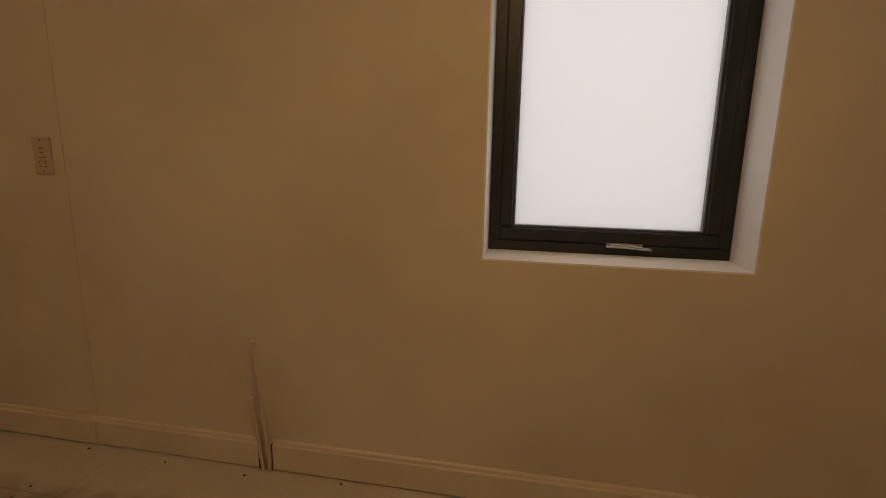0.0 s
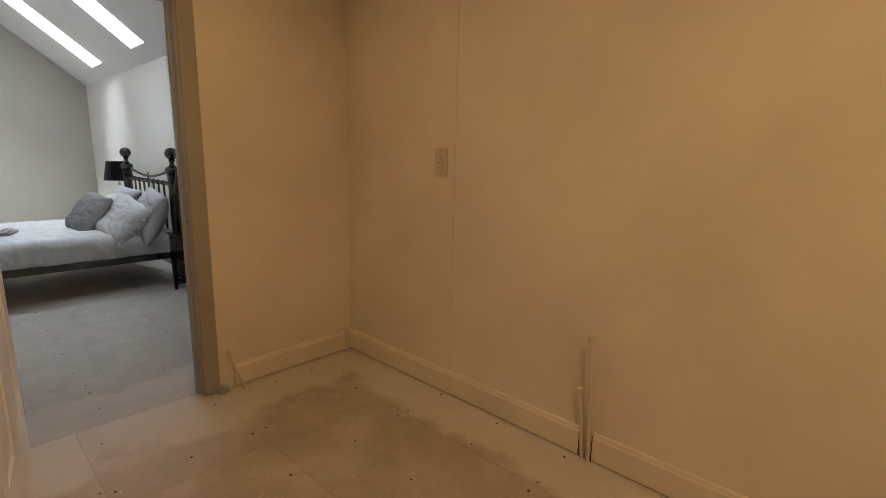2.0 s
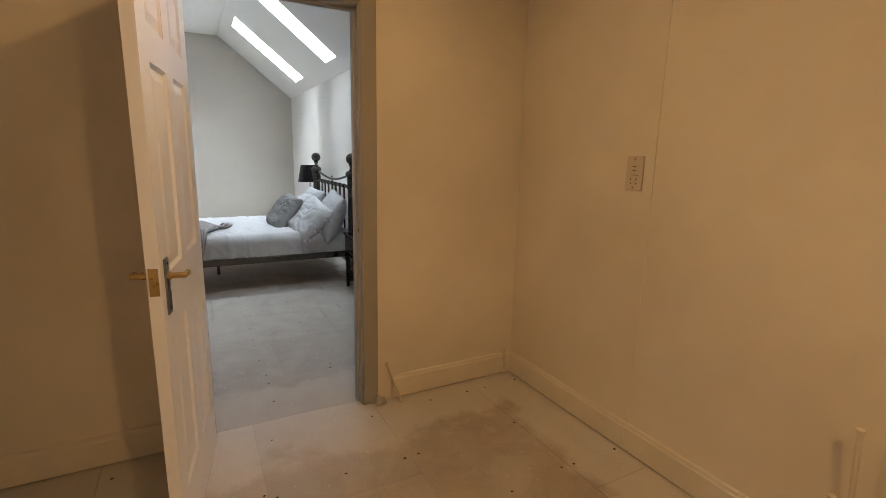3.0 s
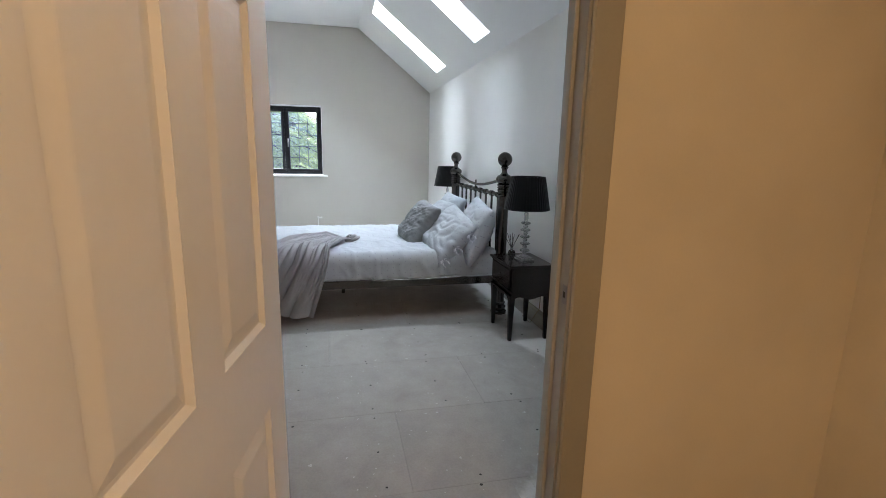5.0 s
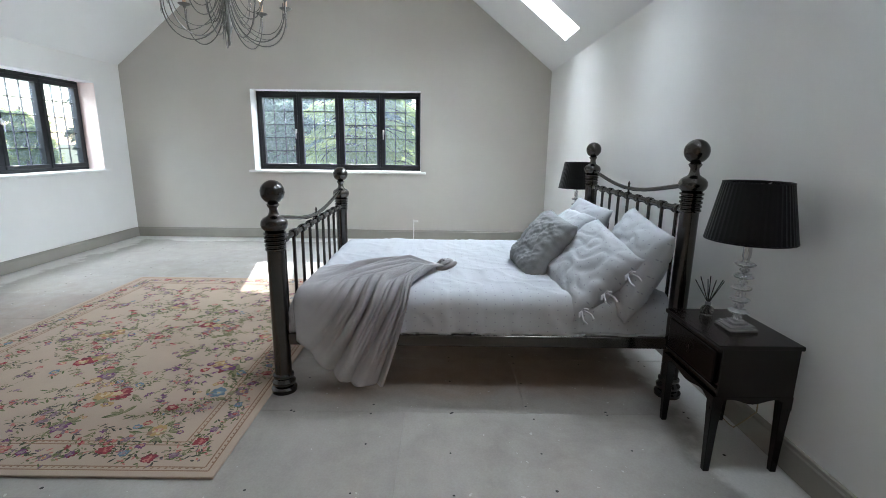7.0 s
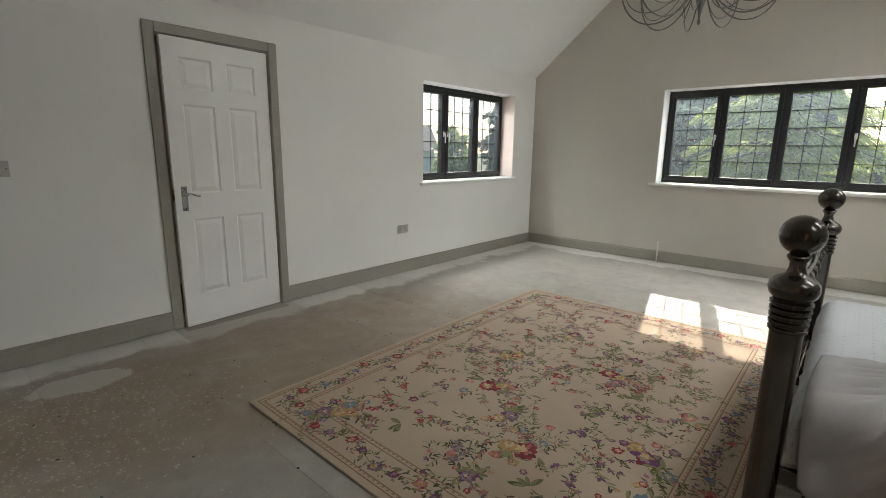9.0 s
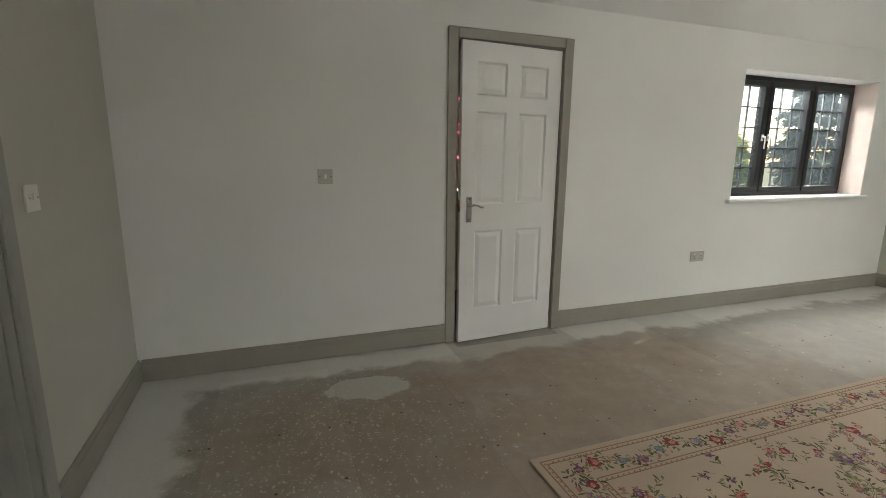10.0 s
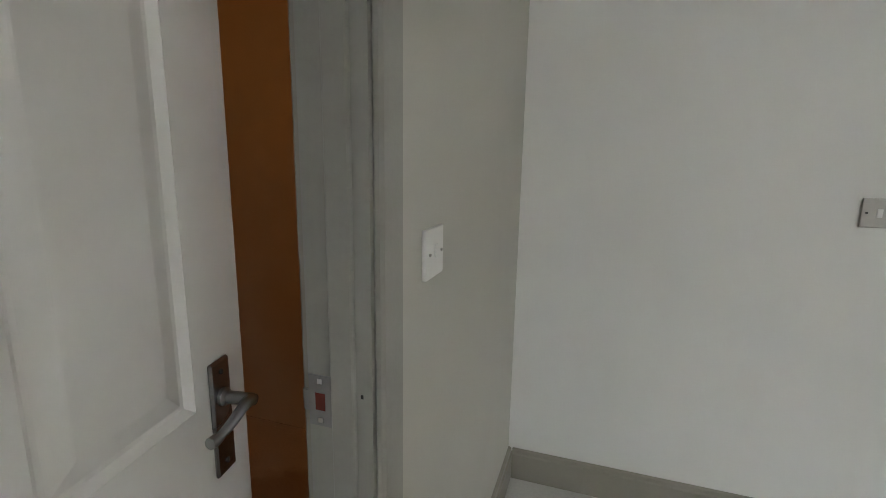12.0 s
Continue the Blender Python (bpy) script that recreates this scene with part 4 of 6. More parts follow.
def throw(a, b):
    k = b * (len(HEM) - 1)
    i = min(int(k), len(HEM) - 2)
    f = k - i
    hx = HEM[i][0] * (1 - f) + HEM[i + 1][0] * f
    hy = HEM[i][1] * (1 - f) + HEM[i + 1][1] * f
    s = a ** 0.9
    bow = 0.05 * math.sin(math.pi * a) * (0.5 - b)
    u = KX + (hx - KX) * s + bow * 0.4
    v = KY + (hy - KY) * s ** (1 - 0.40 * b * b) - bow
    v += (b - 0.5) * 0.06 * (1 - a)
    u += (b - 0.5) * 0.05 * (1 - a)
    wob = noise.noise(Vector((a * 1.5, b * 2.5, 4.0))) + 0.7 * noise.noise(Vector((a * 0.8, b * 6.0, 14.0)))
    fan = b ** 0.85
    narrow = abs(math.sin(math.pi * (fan * 11.5 + 0.95 * wob))) ** 0.85
    split = abs(math.sin(math.pi * (fan * 19 + 0.9 * wob + 0.3)))
    depth = 0.55 + 0.9 * noise.noise(Vector((fan * 6.0, a * 1.3, 9.0)))
    start = min(1.0, a * 6)
    fade = max(0.0, 1 - max(0.0, a - 0.55) / 0.35)
    w = 0.022 + start * (0.062 * narrow * max(0.45, depth) * (0.10 + 0.90 * fade) + 0.018 * split * fade) + 0.022 * (1 - a) ** 5 + 0.003 * noise.noise(Vector((a * 9, b * 22, 3)))
    p, n = drape(u, v, w)
    hung = min(1.0, max(0.0, (DZ - p.z - 0.06) * 5))
    p += Vector((max(0.0, n.x), 0, 0)) * hung * (0.014 + 0.052 * abs(math.sin(math.pi * (fan * 6.3 + 0.6 * wob + 0.2))) ** 1.2 * min(1.0, fan * fan * 1.8))
    low = BYF + 0.052
    if p.y < low + 0.05:
        p.y = low + 0.05 * math.exp((p.y - low - 0.05) / 0.05)
    if p.z < DZ - 0.2:
        p.z = max(p.z, 0.07)
    return p, (u, v)


cloth("throw_blanket", 90, 240, throw, THROW, "mauve grey fleece throw knotted and spread over the bed corner", "blanket", 0.006)
kn = bmesh.new()
for k in range(5):
    a = k * 1.3
    pts = [(KX - 0.02 + 0.055 * math.cos(a + s * 0.9) * (0.4 + 0.15 * s) - 0.01 * s, KY + 0.01 + 0.05 * math.sin(a + s * 1.1) * (0.5 + 0.12 * s) + 0.012 * s, DZ + 0.034 + 0.024 * math.sin(s * 1.05 + k) * (1 - 0.1 * s)) for s in [q * 0.35 for q in range(12)]]
    tube(kn, pts, lambda t: 0.017 - 0.010 * abs(t - 0.4), 9)
knot = new("knot", finish("knot", kn, THROW, True))
knot.parent = bpy.data.objects["throw_blanket"]
tagged(knot, "twisted knot of the throw")


# ---------------------------------------------------------------- pillows
def pillow(name, w, h, d, m, mat, label, category="pillow", seed=0.0, quilt=0.0, ruffle=0.0):
    bm = bmesh.new()
    lay = bm.loops.layers.uv.new("UVMap")
    n = 40
    def point(i, j, side):
        u, v = -1 + 2 * i / n, -1 + 2 * j / n
        pinch = 1 - 0.035 * (1 - abs(u) ** 2) * abs(v) ** 6
        pinch2 = 1 - 0.035 * (1 - abs(v) ** 2) * abs(u) ** 6
        t = (max(0, 1 - abs(u) ** 3.2) * max(0, 1 - abs(v) ** 3.2)) ** 0.50
        nn = noise.noise(Vector((u * 2.2 + seed, v * 2.2, side * 3.0 + seed)))
        crease = 0.25 - min(0.25, abs(noise.noise(Vector((u * 2.5 + v * 1.5 + seed, v * 3 - u * 1.2, seed + side)))))
        z = side * d / 2 * t * (1 + 0.22 * nn - 0.5 * crease)
        if quilt:
            g = max(abs(math.sin((u + v) * quilt)), abs(math.sin((u - v) * quilt)))
            z -= side * 0.009 * t * max(0, (g - 0.8) / 0.2) ** 2 * 1.3
        edge = max(abs(u), abs(v))
        z += ruffle * math.sin((u * 9 + v * 11) + seed) * max(0, edge - 0.86) / 0.14
        return Vector((u * w / 2 * pinch2, v * h / 2 * pinch, z)), (u * w / 2, v * h / 2)
    for side in (-1, 1):
        g = [[None] * (n + 1) for _ in range(n + 1)]
        for i in range(n + 1):
            for j in range(n + 1):
                p, uv = point(i, j, side)
                g[i][j] = (bm.verts.new(p), uv)
        for i in range(n):
            for j in range(n):
                q = [g[i][j], g[i + 1][j], g[i + 1][j + 1], g[i][j + 1]]
                f = bm.faces.new([a[0] for a in q])
                for loop, a in zip(f.loops, q):
                    loop[lay].uv = a[1]
    bmesh.ops.remove_doubles(bm, verts=bm.verts[:], dist=0.0008)
    ob = solid(name, bm, mat, label, category, m=m)
    ob.data.polygons.foreach_set("use_smooth", [True] * len(ob.data.polygons))
    return ob


def leaning(x, y, z, tilt, turn=0.0, roll=0.0):
    """Pillow pose: its face looks to the foot of the bed (-y), leaning back by tilt from upright."""
    return pose(x, y, z, 0, 0, turn) @ pose(0, 0, 0, 90 - tilt) @ pose(0, 0, 0, 0, 0, roll)


pillow("pillow", 0.70, 0.50, 0.21, leaning(-6.13, 1.62, 0.673, 22, -4, -5), COTTON, "plump white spotted pillow leaning on the headboard", seed=1.0, ruffle=0.006)
pillow("pillow", 0.68, 0.46, 0.17, leaning(-7.06, 1.61, 0.678, 24, 3, -2), COTTON, "plump white spotted pillow leaning on the headboard", seed=4.0, ruffle=0.006)
front = pillow("pillow", 0.66, 0.47, 0.21, leaning(-6.16, 1.395, 0.633, 44, 12, -13), COTTON, "white spotted pillow with ribbon ties along its edge", seed=7.0, ruffle=0.010)
pillow("pillow", 0.66, 0.46, 0.17, leaning(-7.00, 1.45, 0.650, 42, -4, 4), COTTON, "white spotted pillow in front of another pillow", seed=11.0, ruffle=0.008)
pillow("cushion", 0.46, 0.44, 0.21, leaning(-6.50, 1.205, 0.678, 36, 10, -6), VELVET, "grey quilted velvet cushion leaning on the pillows", "cushion", seed=14.0, quilt=15.0)
for k, (px, py) in enumerate(((0.335, -0.16), (0.34, -0.02), (0.335, 0.13))):
    bow = bmesh.new()
    for s in (-1, 1):
        tube(bow, [(px + 0.004, py, 0.012), (px + 0.020, py + s * 0.018, 0.026), (px + 0.032, py + s * 0.030, 0.016), (px + 0.018, py + s * 0.026, 0.010), (px + 0.004, py, 0.014)], 0.0045, 6)
        tube(bow, [(px + 0.004, py, 0.014), (px + 0.022, py + s * 0.012, 0.012), (px + 0.050, py + s * 0.024, -0.004), (px + 0.075, py + s * 0.020, -0.016)], 0.0042, 6)
    part("ribbon_tie", bow, COTTON_PLAIN, front, "white ribbon bow", soft=True)


# ---------------------------------------------------------------- bedside tables and lamps
def bedside_table(m, label):
    """Local origin on the floor at the middle; the drawer faces -y."""
    root = thing("bedside_table", m, label, "bedside table", group="bedside tables")
    w, d = 0.205, 0.158
    top = bmesh.new()
    box(top, -w - 0.012, w + 0.012, -d - 0.014, d + 0.004, 0.537, 0.556, 0.006, 2)
    part("tabletop", top, EBONY, root, "thin moulded top")
    body = bmesh.new()
    box(body, -w, w, -d + 0.012, d, 0.335, 0.536, 0.003)
    part("carcass", body, EBONY, root)
    dr = bmesh.new()
    box(dr, -w + 0.022, w - 0.022, -d - 0.004, -d + 0.011, 0.385, 0.522, 0.005, 2)
    drawer = part("drawer_front", dr, EBONY, root)
    for z in (0.372, 0.528):
        part("moulding", boxed(-w, w, -d - 0.002, -d + 0.011, z - 0.005, z + 0.005, 0.003), EBONY, root)
    ring = bmesh.new()
    tube(ring, [(0.011 * math.cos(a), -d - 0.009, 0.447 + 0.014 * math.sin(a)) for a in [i * math.pi / 8 for i in range(17)]], 0.0016, 8, False)
    lathe(ring, [(0.006, 0), (0.006, 0.002), (0.003, 0.005)], 12)
    for v in list(ring.verts)[-36:]:
        v.co = Vector((v.co.x, -d - 0.004 - v.co.z, 0.463 + v.co.y))
    part("ring_handle", ring, NICKEL, drawer, "small dark drop ring", soft=True)
    # shaped aprons
    for axis in ("front", "back", "side_a", "side_b"):
        ap = bmesh.new()
        L = w if axis in ("front", "back") else d
        n = 16
        lo, hi = [], []
        for i in range(n + 1):
            s = -L + 2 * L * i / n
            q = abs(s) / L
            z = 0.318 - 0.030 * max(0, (q - 0.62) / 0.38) ** 1.5 - 0.010 * math.cos(q * 5.5)
            lo.append((s, z)), hi.append((s, 0.340))
        for off in (0.0, 0.014):
            for i in range(n):
                pts = [lo[i], lo[i + 1], hi[i + 1], hi[i]]
                ap.faces.new([ap.verts.new((s, off, z)) for s, z in pts])
        for i in range(n):
            ap.faces.new([ap.verts.new(c) for c in ((lo[i][0], 0, lo[i][1]), (lo[i + 1][0], 0, lo[i + 1][1]), (lo[i + 1][0], 0.014, lo[i + 1][1]), (lo[i][0], 0.014, lo[i][1]))])
        bmesh.ops.remove_doubles(ap, verts=ap.verts[:], dist=0.0001)
        mm = {"front": pose(0, -d, 0), "back": pose(0, d - 0.015, 0), "side_a": pose(w, 0, 0, 0, 0, 90), "side_b": pose(-w, 0, 0, 0, 0, -90)}[axis]
        part("apron", ap, EBONY, root, "curved apron", m=mm)
    for sx in (-1, 1):
        for sy in (-1, 1):
            lg = bmesh.new()
            rings = []
            for z, r in ((0.335, 0.021), (0.28, 0.020), (0.20, 0.017), (0.10, 0.0145), (0.0, 0.012)):
                cx, cy = sx * (w - 0.021 + 0.002 * (0.335 - z)), sy * (d - 0.021)
                rings.append([lg.verts.new((cx + a * r, cy + b * r, z)) for a, b in ((-1, -1), (1, -1), (1, 1), (-1, 1))])
            for a, b in zip(rings, rings[1:]):
                for i in range(4):
                    lg.faces.new((a[i], a[(i + 1) % 4], b[(i + 1) % 4], b[i]))
            lg.faces.new(rings[0]), lg.faces.new(rings[-1])
            bmesh.ops.bevel(lg, geom=[e for e in lg.edges], offset=0.002, segments=1, affect="EDGES")
            part("leg", lg, EBONY, root)
    return root


NSX, NSY = -5.448, 1.795
table = bedside_table(pose(NSX, NSY, 0), "black lacquered bedside table with one drawer and slender legs")
copy_thing(table, pose(-7.86, NSY, 0))


def table_lamp(m, label):
    root = thing("table_lamp", m, label, "table lamp", group="bedside lamps")
    foot = bmesh.new()
    box(foot, -0.058, 0.058, -0.058, 0.058, 0.0, 0.012, 0.002)
    box(foot, -0.048, 0.048, -0.048, 0.048, 0.0125, 0.024, 0.002)
    box(foot, -0.030, 0.030, -0.030, 0.030, 0.0245, 0.034, 0.003)
    part("foot", foot, CRYSTAL, root, "stepped square crystal foot")
    z = 0.036
    for k in range(5):
        for r, h in ((0.019, 0.024), (0.040, 0.024)):
            prism = bmesh.new()
            lathe(prism, [(r * 0.45, 0), (r * 0.8, h * 0.2), (r, h * 0.5), (r * 0.8, h * 0.8), (r * 0.45, h)], 8, (0, 0, z))
            part("crystal", prism, CRYSTAL, root, m=pose(0, 0, 0, 0, 0, k * 13))
            z += h + 0.001
    rod = bmesh.new()
    lathe(rod, [(0.004, 0.034), (0.004, z), (0.013, z), (0.013, z + 0.012), (0.016, z + 0.016), (0.016, z + 0.06), (0.004, z + 0.064), (0.004, 0.585)], 12)
    part("stem", rod, CHROME, root, "chrome stem and lampholder", soft=True)
    sh = bmesh.new()
    n = 96
    rings = []
    for q in range(7):
        s = q / 6
        rr = 0.162 - 0.042 * s
        rings.append([sh.verts.new(((rr + 0.0016 * (i % 2) + 0.0008 * math.sin(i * 2.7)) * math.cos(2 * math.pi * i / n), (rr + 0.0016 * (i % 2)) * math.sin(2 * math.pi * i / n), 0.375 + 0.228 * s)) for i in range(n)])
    for a, b in zip(rings, rings[1:]):
        for i in range(n):
            sh.faces.new((a[i], a[(i + 1) % n], b[(i + 1) % n], b[i]))
    shade = part("shade", sh, SHADE, root, "black pleated drum shade")
    so = shade.modifiers.new("thickness", "SOLIDIFY")
    so.thickness = 0.002
    for zz, rr in ((0.375, 0.162), (0.603, 0.120)):
        tr = bmesh.new()
        tube(tr, [(rr * math.cos(a), rr * math.sin(a), zz) for a in [i * math.pi / 24 for i in range(49)]], 0.0035, 6, False)
        part("trim_ring", tr, SHADE, shade, "thin black binding")
    sp = bmesh.new()
    for k in range(3):
        a = k * 2.09
        tube(sp, [(0.0, 0.0, 0.583), (0.119 * math.cos(a), 0.119 * math.sin(a), 0.600)], 0.0022, 6)
    part("spider", sp, CHROME, root)
    return root


lamp_a = table_lamp(pose(-5.425, 1.805, 0.557), "table lamp with stacked crystal stem and black pleated shade")
copy_thing(lamp_a, pose(-7.88, 1.80, 0.557, 0, 0, 20))
cable = bmesh.new()
tube(cable, [(-5.46, 1.955, 0.40), (-5.44, 1.962, 0.25), (-5.42, 1.95, 0.17), (-5.46, 1.93, 0.10), (-5.52, 1.93, 0.03), (-5.58, 1.95, 0.006), (-5.75, 1.955, 0.005)], 0.003, 6)
solid("lamp_cable", cable, FLEX, "thin gold flex trailing behind the bedside table", "cable", soft=True)

dif = thing("reed_diffuser", pose(-5.575, 1.765, 0.557), "small glass reed diffuser with black reeds on the bedside table", "diffuser")
bt = bmesh.new()
lathe(bt, [(0.022, 0.0), (0.027, 0.004), (0.028, 0.028), (0.022, 0.040), (0.010, 0.046), (0.009, 0.060), (0.012, 0.062)], 16)
part("bottle", bt, OIL, dif, "squat glass bottle", soft=True)
part("collar", lathe(bmesh.new(), [(0.0125, 0.050), (0.0135, 0.053), (0.0135, 0.060), (0.0125, 0.063)], 14), SATIN, dif, soft=True)
for k in range(7):
    a = k * 0.9
    tilt = 0.25 + 0.09 * (k % 3)
    r = bmesh.new()
    tube(r, [(-0.010 * math.cos(a), -0.010 * math.sin(a), 0.006), (0.004 * math.cos(a), 0.004 * math.sin(a), 0.062), (0.062 * tilt * 2.4 * math.cos(a), 0.062 * tilt * 2.4 * math.sin(a), 0.172 - 0.006 * (k % 3))], 0.0022, 6)
    part("reed", r, REED, dif)


# ---------------------------------------------------------------- chandelier
CX, CY = -7.07, -0.920
ch = thing("chandelier", pose(CX, CY, ZC), "antique cream metal chandelier with curved arms and candle bulbs", "chandelier")
stem = bmesh.new()
lathe(stem, [(0.055, 0.0), (0.055, -0.010), (0.030, -0.030), (0.006, -0.040), (0.006, -0.42)], 16)
lathe(stem, [(0.006, -0.40), (0.016, -0.44), (0.022, -0.50), (0.014, -0.56), (0.012, -0.72), (0.026, -0.80), (0.034, -0.86), (0.020, -0.93), (0.012, -1.02), (0.020, -1.07), (0.026, -1.10), (0.012, -1.15), (0.006, -1.19), (0.010, -1.205), (0.003, -1.222)], 16)
part("stem", stem, CHAND, ch, "turned stem and ceiling rose", soft=True)
for i in range(14):
    inner = i >= 9
    n, r, cup = (5, 0.25, -0.800) if inner else (9, 0.405, -0.920)
    a = 2 * math.pi * (i - (9 if inner else 0)) / n + (0.35 if inner else 0.12)
    c, s = math.cos(a), math.sin(a)
    start, depth = (-0.66, 0.30) if inner else (-0.86, 0.295)
    arm = bmesh.new()

    def bowl(r0, r1, z0, z1, sag, side, thick):
        """One wire hung in a wide U between the stem and the cup."""
        pts = []
        for k in range(21):
            t = k / 20
            q = (r0 + r1) / 2 - (r1 - r0) / 2 * math.cos(math.pi * t)
            o = side * math.sin(math.pi * t)
            pts.append((q * c - o * s, q * s + o * c, z0 + (z1 - z0) * t - sag * math.sin(math.pi * t) ** 0.85))
        tube(arm, pts, thick, 7)

    bowl(0.018, r, start, cup - 0.02, depth, 0.0, 0.0042)
    bowl(0.016, r * 0.96, start + 0.12, cup - 0.03, depth * 0.98, 0.028, 0.0028)
    ao = part("arm", arm, CHAND, ch, "thin wire arms hung in wide bows", soft=True)
    part("crystal_drop", lathe(bmesh.new(), [(0.0008, -0.030), (0.0045, -0.045), (0.0055, -0.110), (0.0010, -0.128)], 6, (r * c, r * s, cup)), CRYSTAL, ao, "clear glass drop")
    pan = bmesh.new()
    lathe(pan, [(0.006, -0.022), (0.012, -0.010), (0.030, -0.004), (0.044, 0.006), (0.042, 0.009), (0.014, 0.002), (0.013, 0.010)], 16, (r * c, r * s, cup))
    part("drip_pan", pan, CHAND, ao, "round drip pan", soft=True)
    part("candle", lathe(bmesh.new(), [(0.0115, 0.006), (0.0115, 0.085), (0.008, 0.089)], 12, (r * c, r * s, cup)), CANDLE, ao, "tan candle sleeve")
    part("bulb", lathe(bmesh.new(), [(0.006, 0.088), (0.012, 0.100), (0.013, 0.108), (0.008, 0.124), (0.002, 0.140)], 10, (r * c, r * s, cup)), FLAME, ao, "lit flame-shaped bulb", soft=True)


# ---------------------------------------------------------------- switches, sockets, pipes
def plate_thing(name, m, w, h, mat, label, category, parts):
    """A wall plate in local x, z, its face towards -y."""
    root = thing(name, m, label, category)
    part("plate", boxed(-w / 2, w / 2, -0.009, 0.0, -h / 2, h / 2, 0.003, 2), mat, root)
    for nm, x, z, pw, ph, mt in parts:
        part(nm, boxed(x - pw / 2, x + pw / 2, -0.0125, -0.0085, z - ph / 2, z + ph / 2, 0.001), mt, root)
    return root


screws = [("screw", -0.032, 0.0, 0.006, 0.006, SLOT), ("screw", 0.032, 0.0, 0.006, 0.006, SLOT)]
plate_thing("light_switch", pose(-4.516, YS, 1.151, 0, 0, 180), 0.088, 0.088, GREY_PLATE, "brushed metal single light switch on the white wall", "light switch", [("rocker", 0, 0, 0.014, 0.026, WHITE_PLASTIC)] + screws)
plate_thing("light_switch", pose(XE, -2.733, 1.125, 0, 0, -90), 0.090, 0.090, WHITE_PLASTIC, "white plastic light switch beside the landing door", "light switch", [("rocker", 0, 0.004, 0.012, 0.024, WHITE_PLASTIC), ("screw", -0.030, 0.0, 0.005, 0.005, GREY_PLATE), ("screw", 0.030, 0.0, 0.005, 0.005, GREY_PLATE)])
dbl = [("rocker", -0.034, 0.020, 0.012, 0.016, WHITE_PLASTIC), ("rocker", 0.034, 0.020, 0.012, 0.016, WHITE_PLASTIC)]
for sx in (-0.034, 0.034):
    dbl += [("slot", sx, 0.003, 0.004, 0.008, SLOT), ("slot", sx - 0.011, -0.018, 0.007, 0.004, SLOT), ("slot", sx + 0.011, -0.018, 0.007, 0.004, SLOT)]
plate_thing("wall_socket", pose(-7.550, YS, 0.473, 0, 0, 180), 0.146, 0.086, GREY_PLATE, "brushed metal double wall socket above the skirting", "wall socket", dbl)
plate_thing("shaver_socket", pose(-2.531, RYN, 1.270), 0.086, 0.146, CREAM_PLASTIC, "cream shaver socket on the plastered wall", "wall socket",
            [("slot", 0.0, 0.060, 0.005, 0.005, SLOT), ("slot", 0.0, 0.028, 0.018, 0.003, SLOT), ("slot", 0.0, 0.012, 0.018, 0.003, SLOT), ("slot", 0.0, -0.008, 0.044, 0.002, SLOT), ("slot", -0.014, -0.026, 0.004, 0.006, SLOT), ("slot", 0.014, -0.026, 0.004, 0.006, SLOT), ("slot", -0.014, -0.044, 0.004, 0.006, SLOT), ("slot", 0.014, -0.044, 0.004, 0.006, SLOT), ("slot", 0.0, -0.062, 0.005, 0.005, SLOT)])


def pipe_stub(pts, r, mat, label, cap=0.0):
    bm = bmesh.new()
    tube(bm, pts, r, 10)
    root = solid("pipe_stub", bm, mat, label, "pipe", soft=True)
    if cap:
        p, q = Vector(pts[-1]), Vector(pts[-2])
        d = (p - q).normalized()
        part("cap", tube(bmesh.new(), [p - d * 0.006, p + d * cap], r * 1.6, 10), mat, root, soft=True)
    return root


# dark strips flanking the pipe gap: raw board end, plus gap shadow as colour
for ex in (-1.6520, -1.5925):
    structure("trim_board_end", boxed(ex, ex + 0.0045, RYB - 0.0185, RYB - 0.001, 0.004, 0.118), RAW_END_SHADE, "dark strip for a raw board end and the gap's shadow", "skirting")
pipe_stub([(-1.601, RYB - 0.022, 0.0), (-1.600, RYB - 0.045, 0.20), (-1.606, RYB - 0.060, 0.40), (-1.612, RYB - 0.070, 0.575)], 0.0075, COPPER, "tall cream painted pipe stub rising from the floor", 0.012)
pipe_stub([(-1.632, RYB - 0.020, 0.0), (-1.640, RYB - 0.030, 0.15), (-1.652, RYB - 0.045, 0.325)], 0.0075, COPPER, "short cream painted pipe stub rising from the floor", 0.010)
pipe_stub([(XR + 0.075, D1B + 0.205, 0.0), (XR + 0.050, D1B + 0.170, 0.10), (XR + 0.030, D1B + 0.135, 0.215)], 0.006, COPPER, "short painted pipe leaning beside the door frame", 0.010)
pipe_stub([(XR + 0.035, RYN - 0.065, 0.0), (XR + 0.035, RYN - 0.070, 0.17)], 0.006, COPPER, "short painted pipe in the room corner")
pipe_stub([(XW + 0.035, -1.873, 0.0), (XW + 0.035, -1.873, 0.255)], 0.0075, WHITE_PIPE, "white pipe stub rising by the gable wall")
pipe_stub([(XW + 0.035, 0.180, 0.0), (XW + 0.035, 0.180, 0.265)], 0.0075, WHITE_PIPE, "white pipe stub with a small valve by the gable wall", 0.02)
valve = boxed(XW + 0.020, XW + 0.050, 0.190, 0.245, 0.252, 0.275, 0.004)
part("valve", valve, WHITE_PIPE, bpy.data.objects["pipe_stub.005"], "small white valve head")

# recessed lamps in the low ceilings
for lx, ly in ((-2.35, 0.80), (-0.55, 0.78), (-2.6, -2.6)):
    d = thing("downlight", pose(lx, ly, HC), "white recessed ceiling downlight", "downlight", group="downlights")
    part("bezel", lathe(bmesh.new(), [(0.036, 0.0), (0.044, -0.002), (0.044, -0.005), (0.036, -0.006), (0.036, 0.0)], 24, caps=False), WHITE_PLASTIC, d, soft=True)

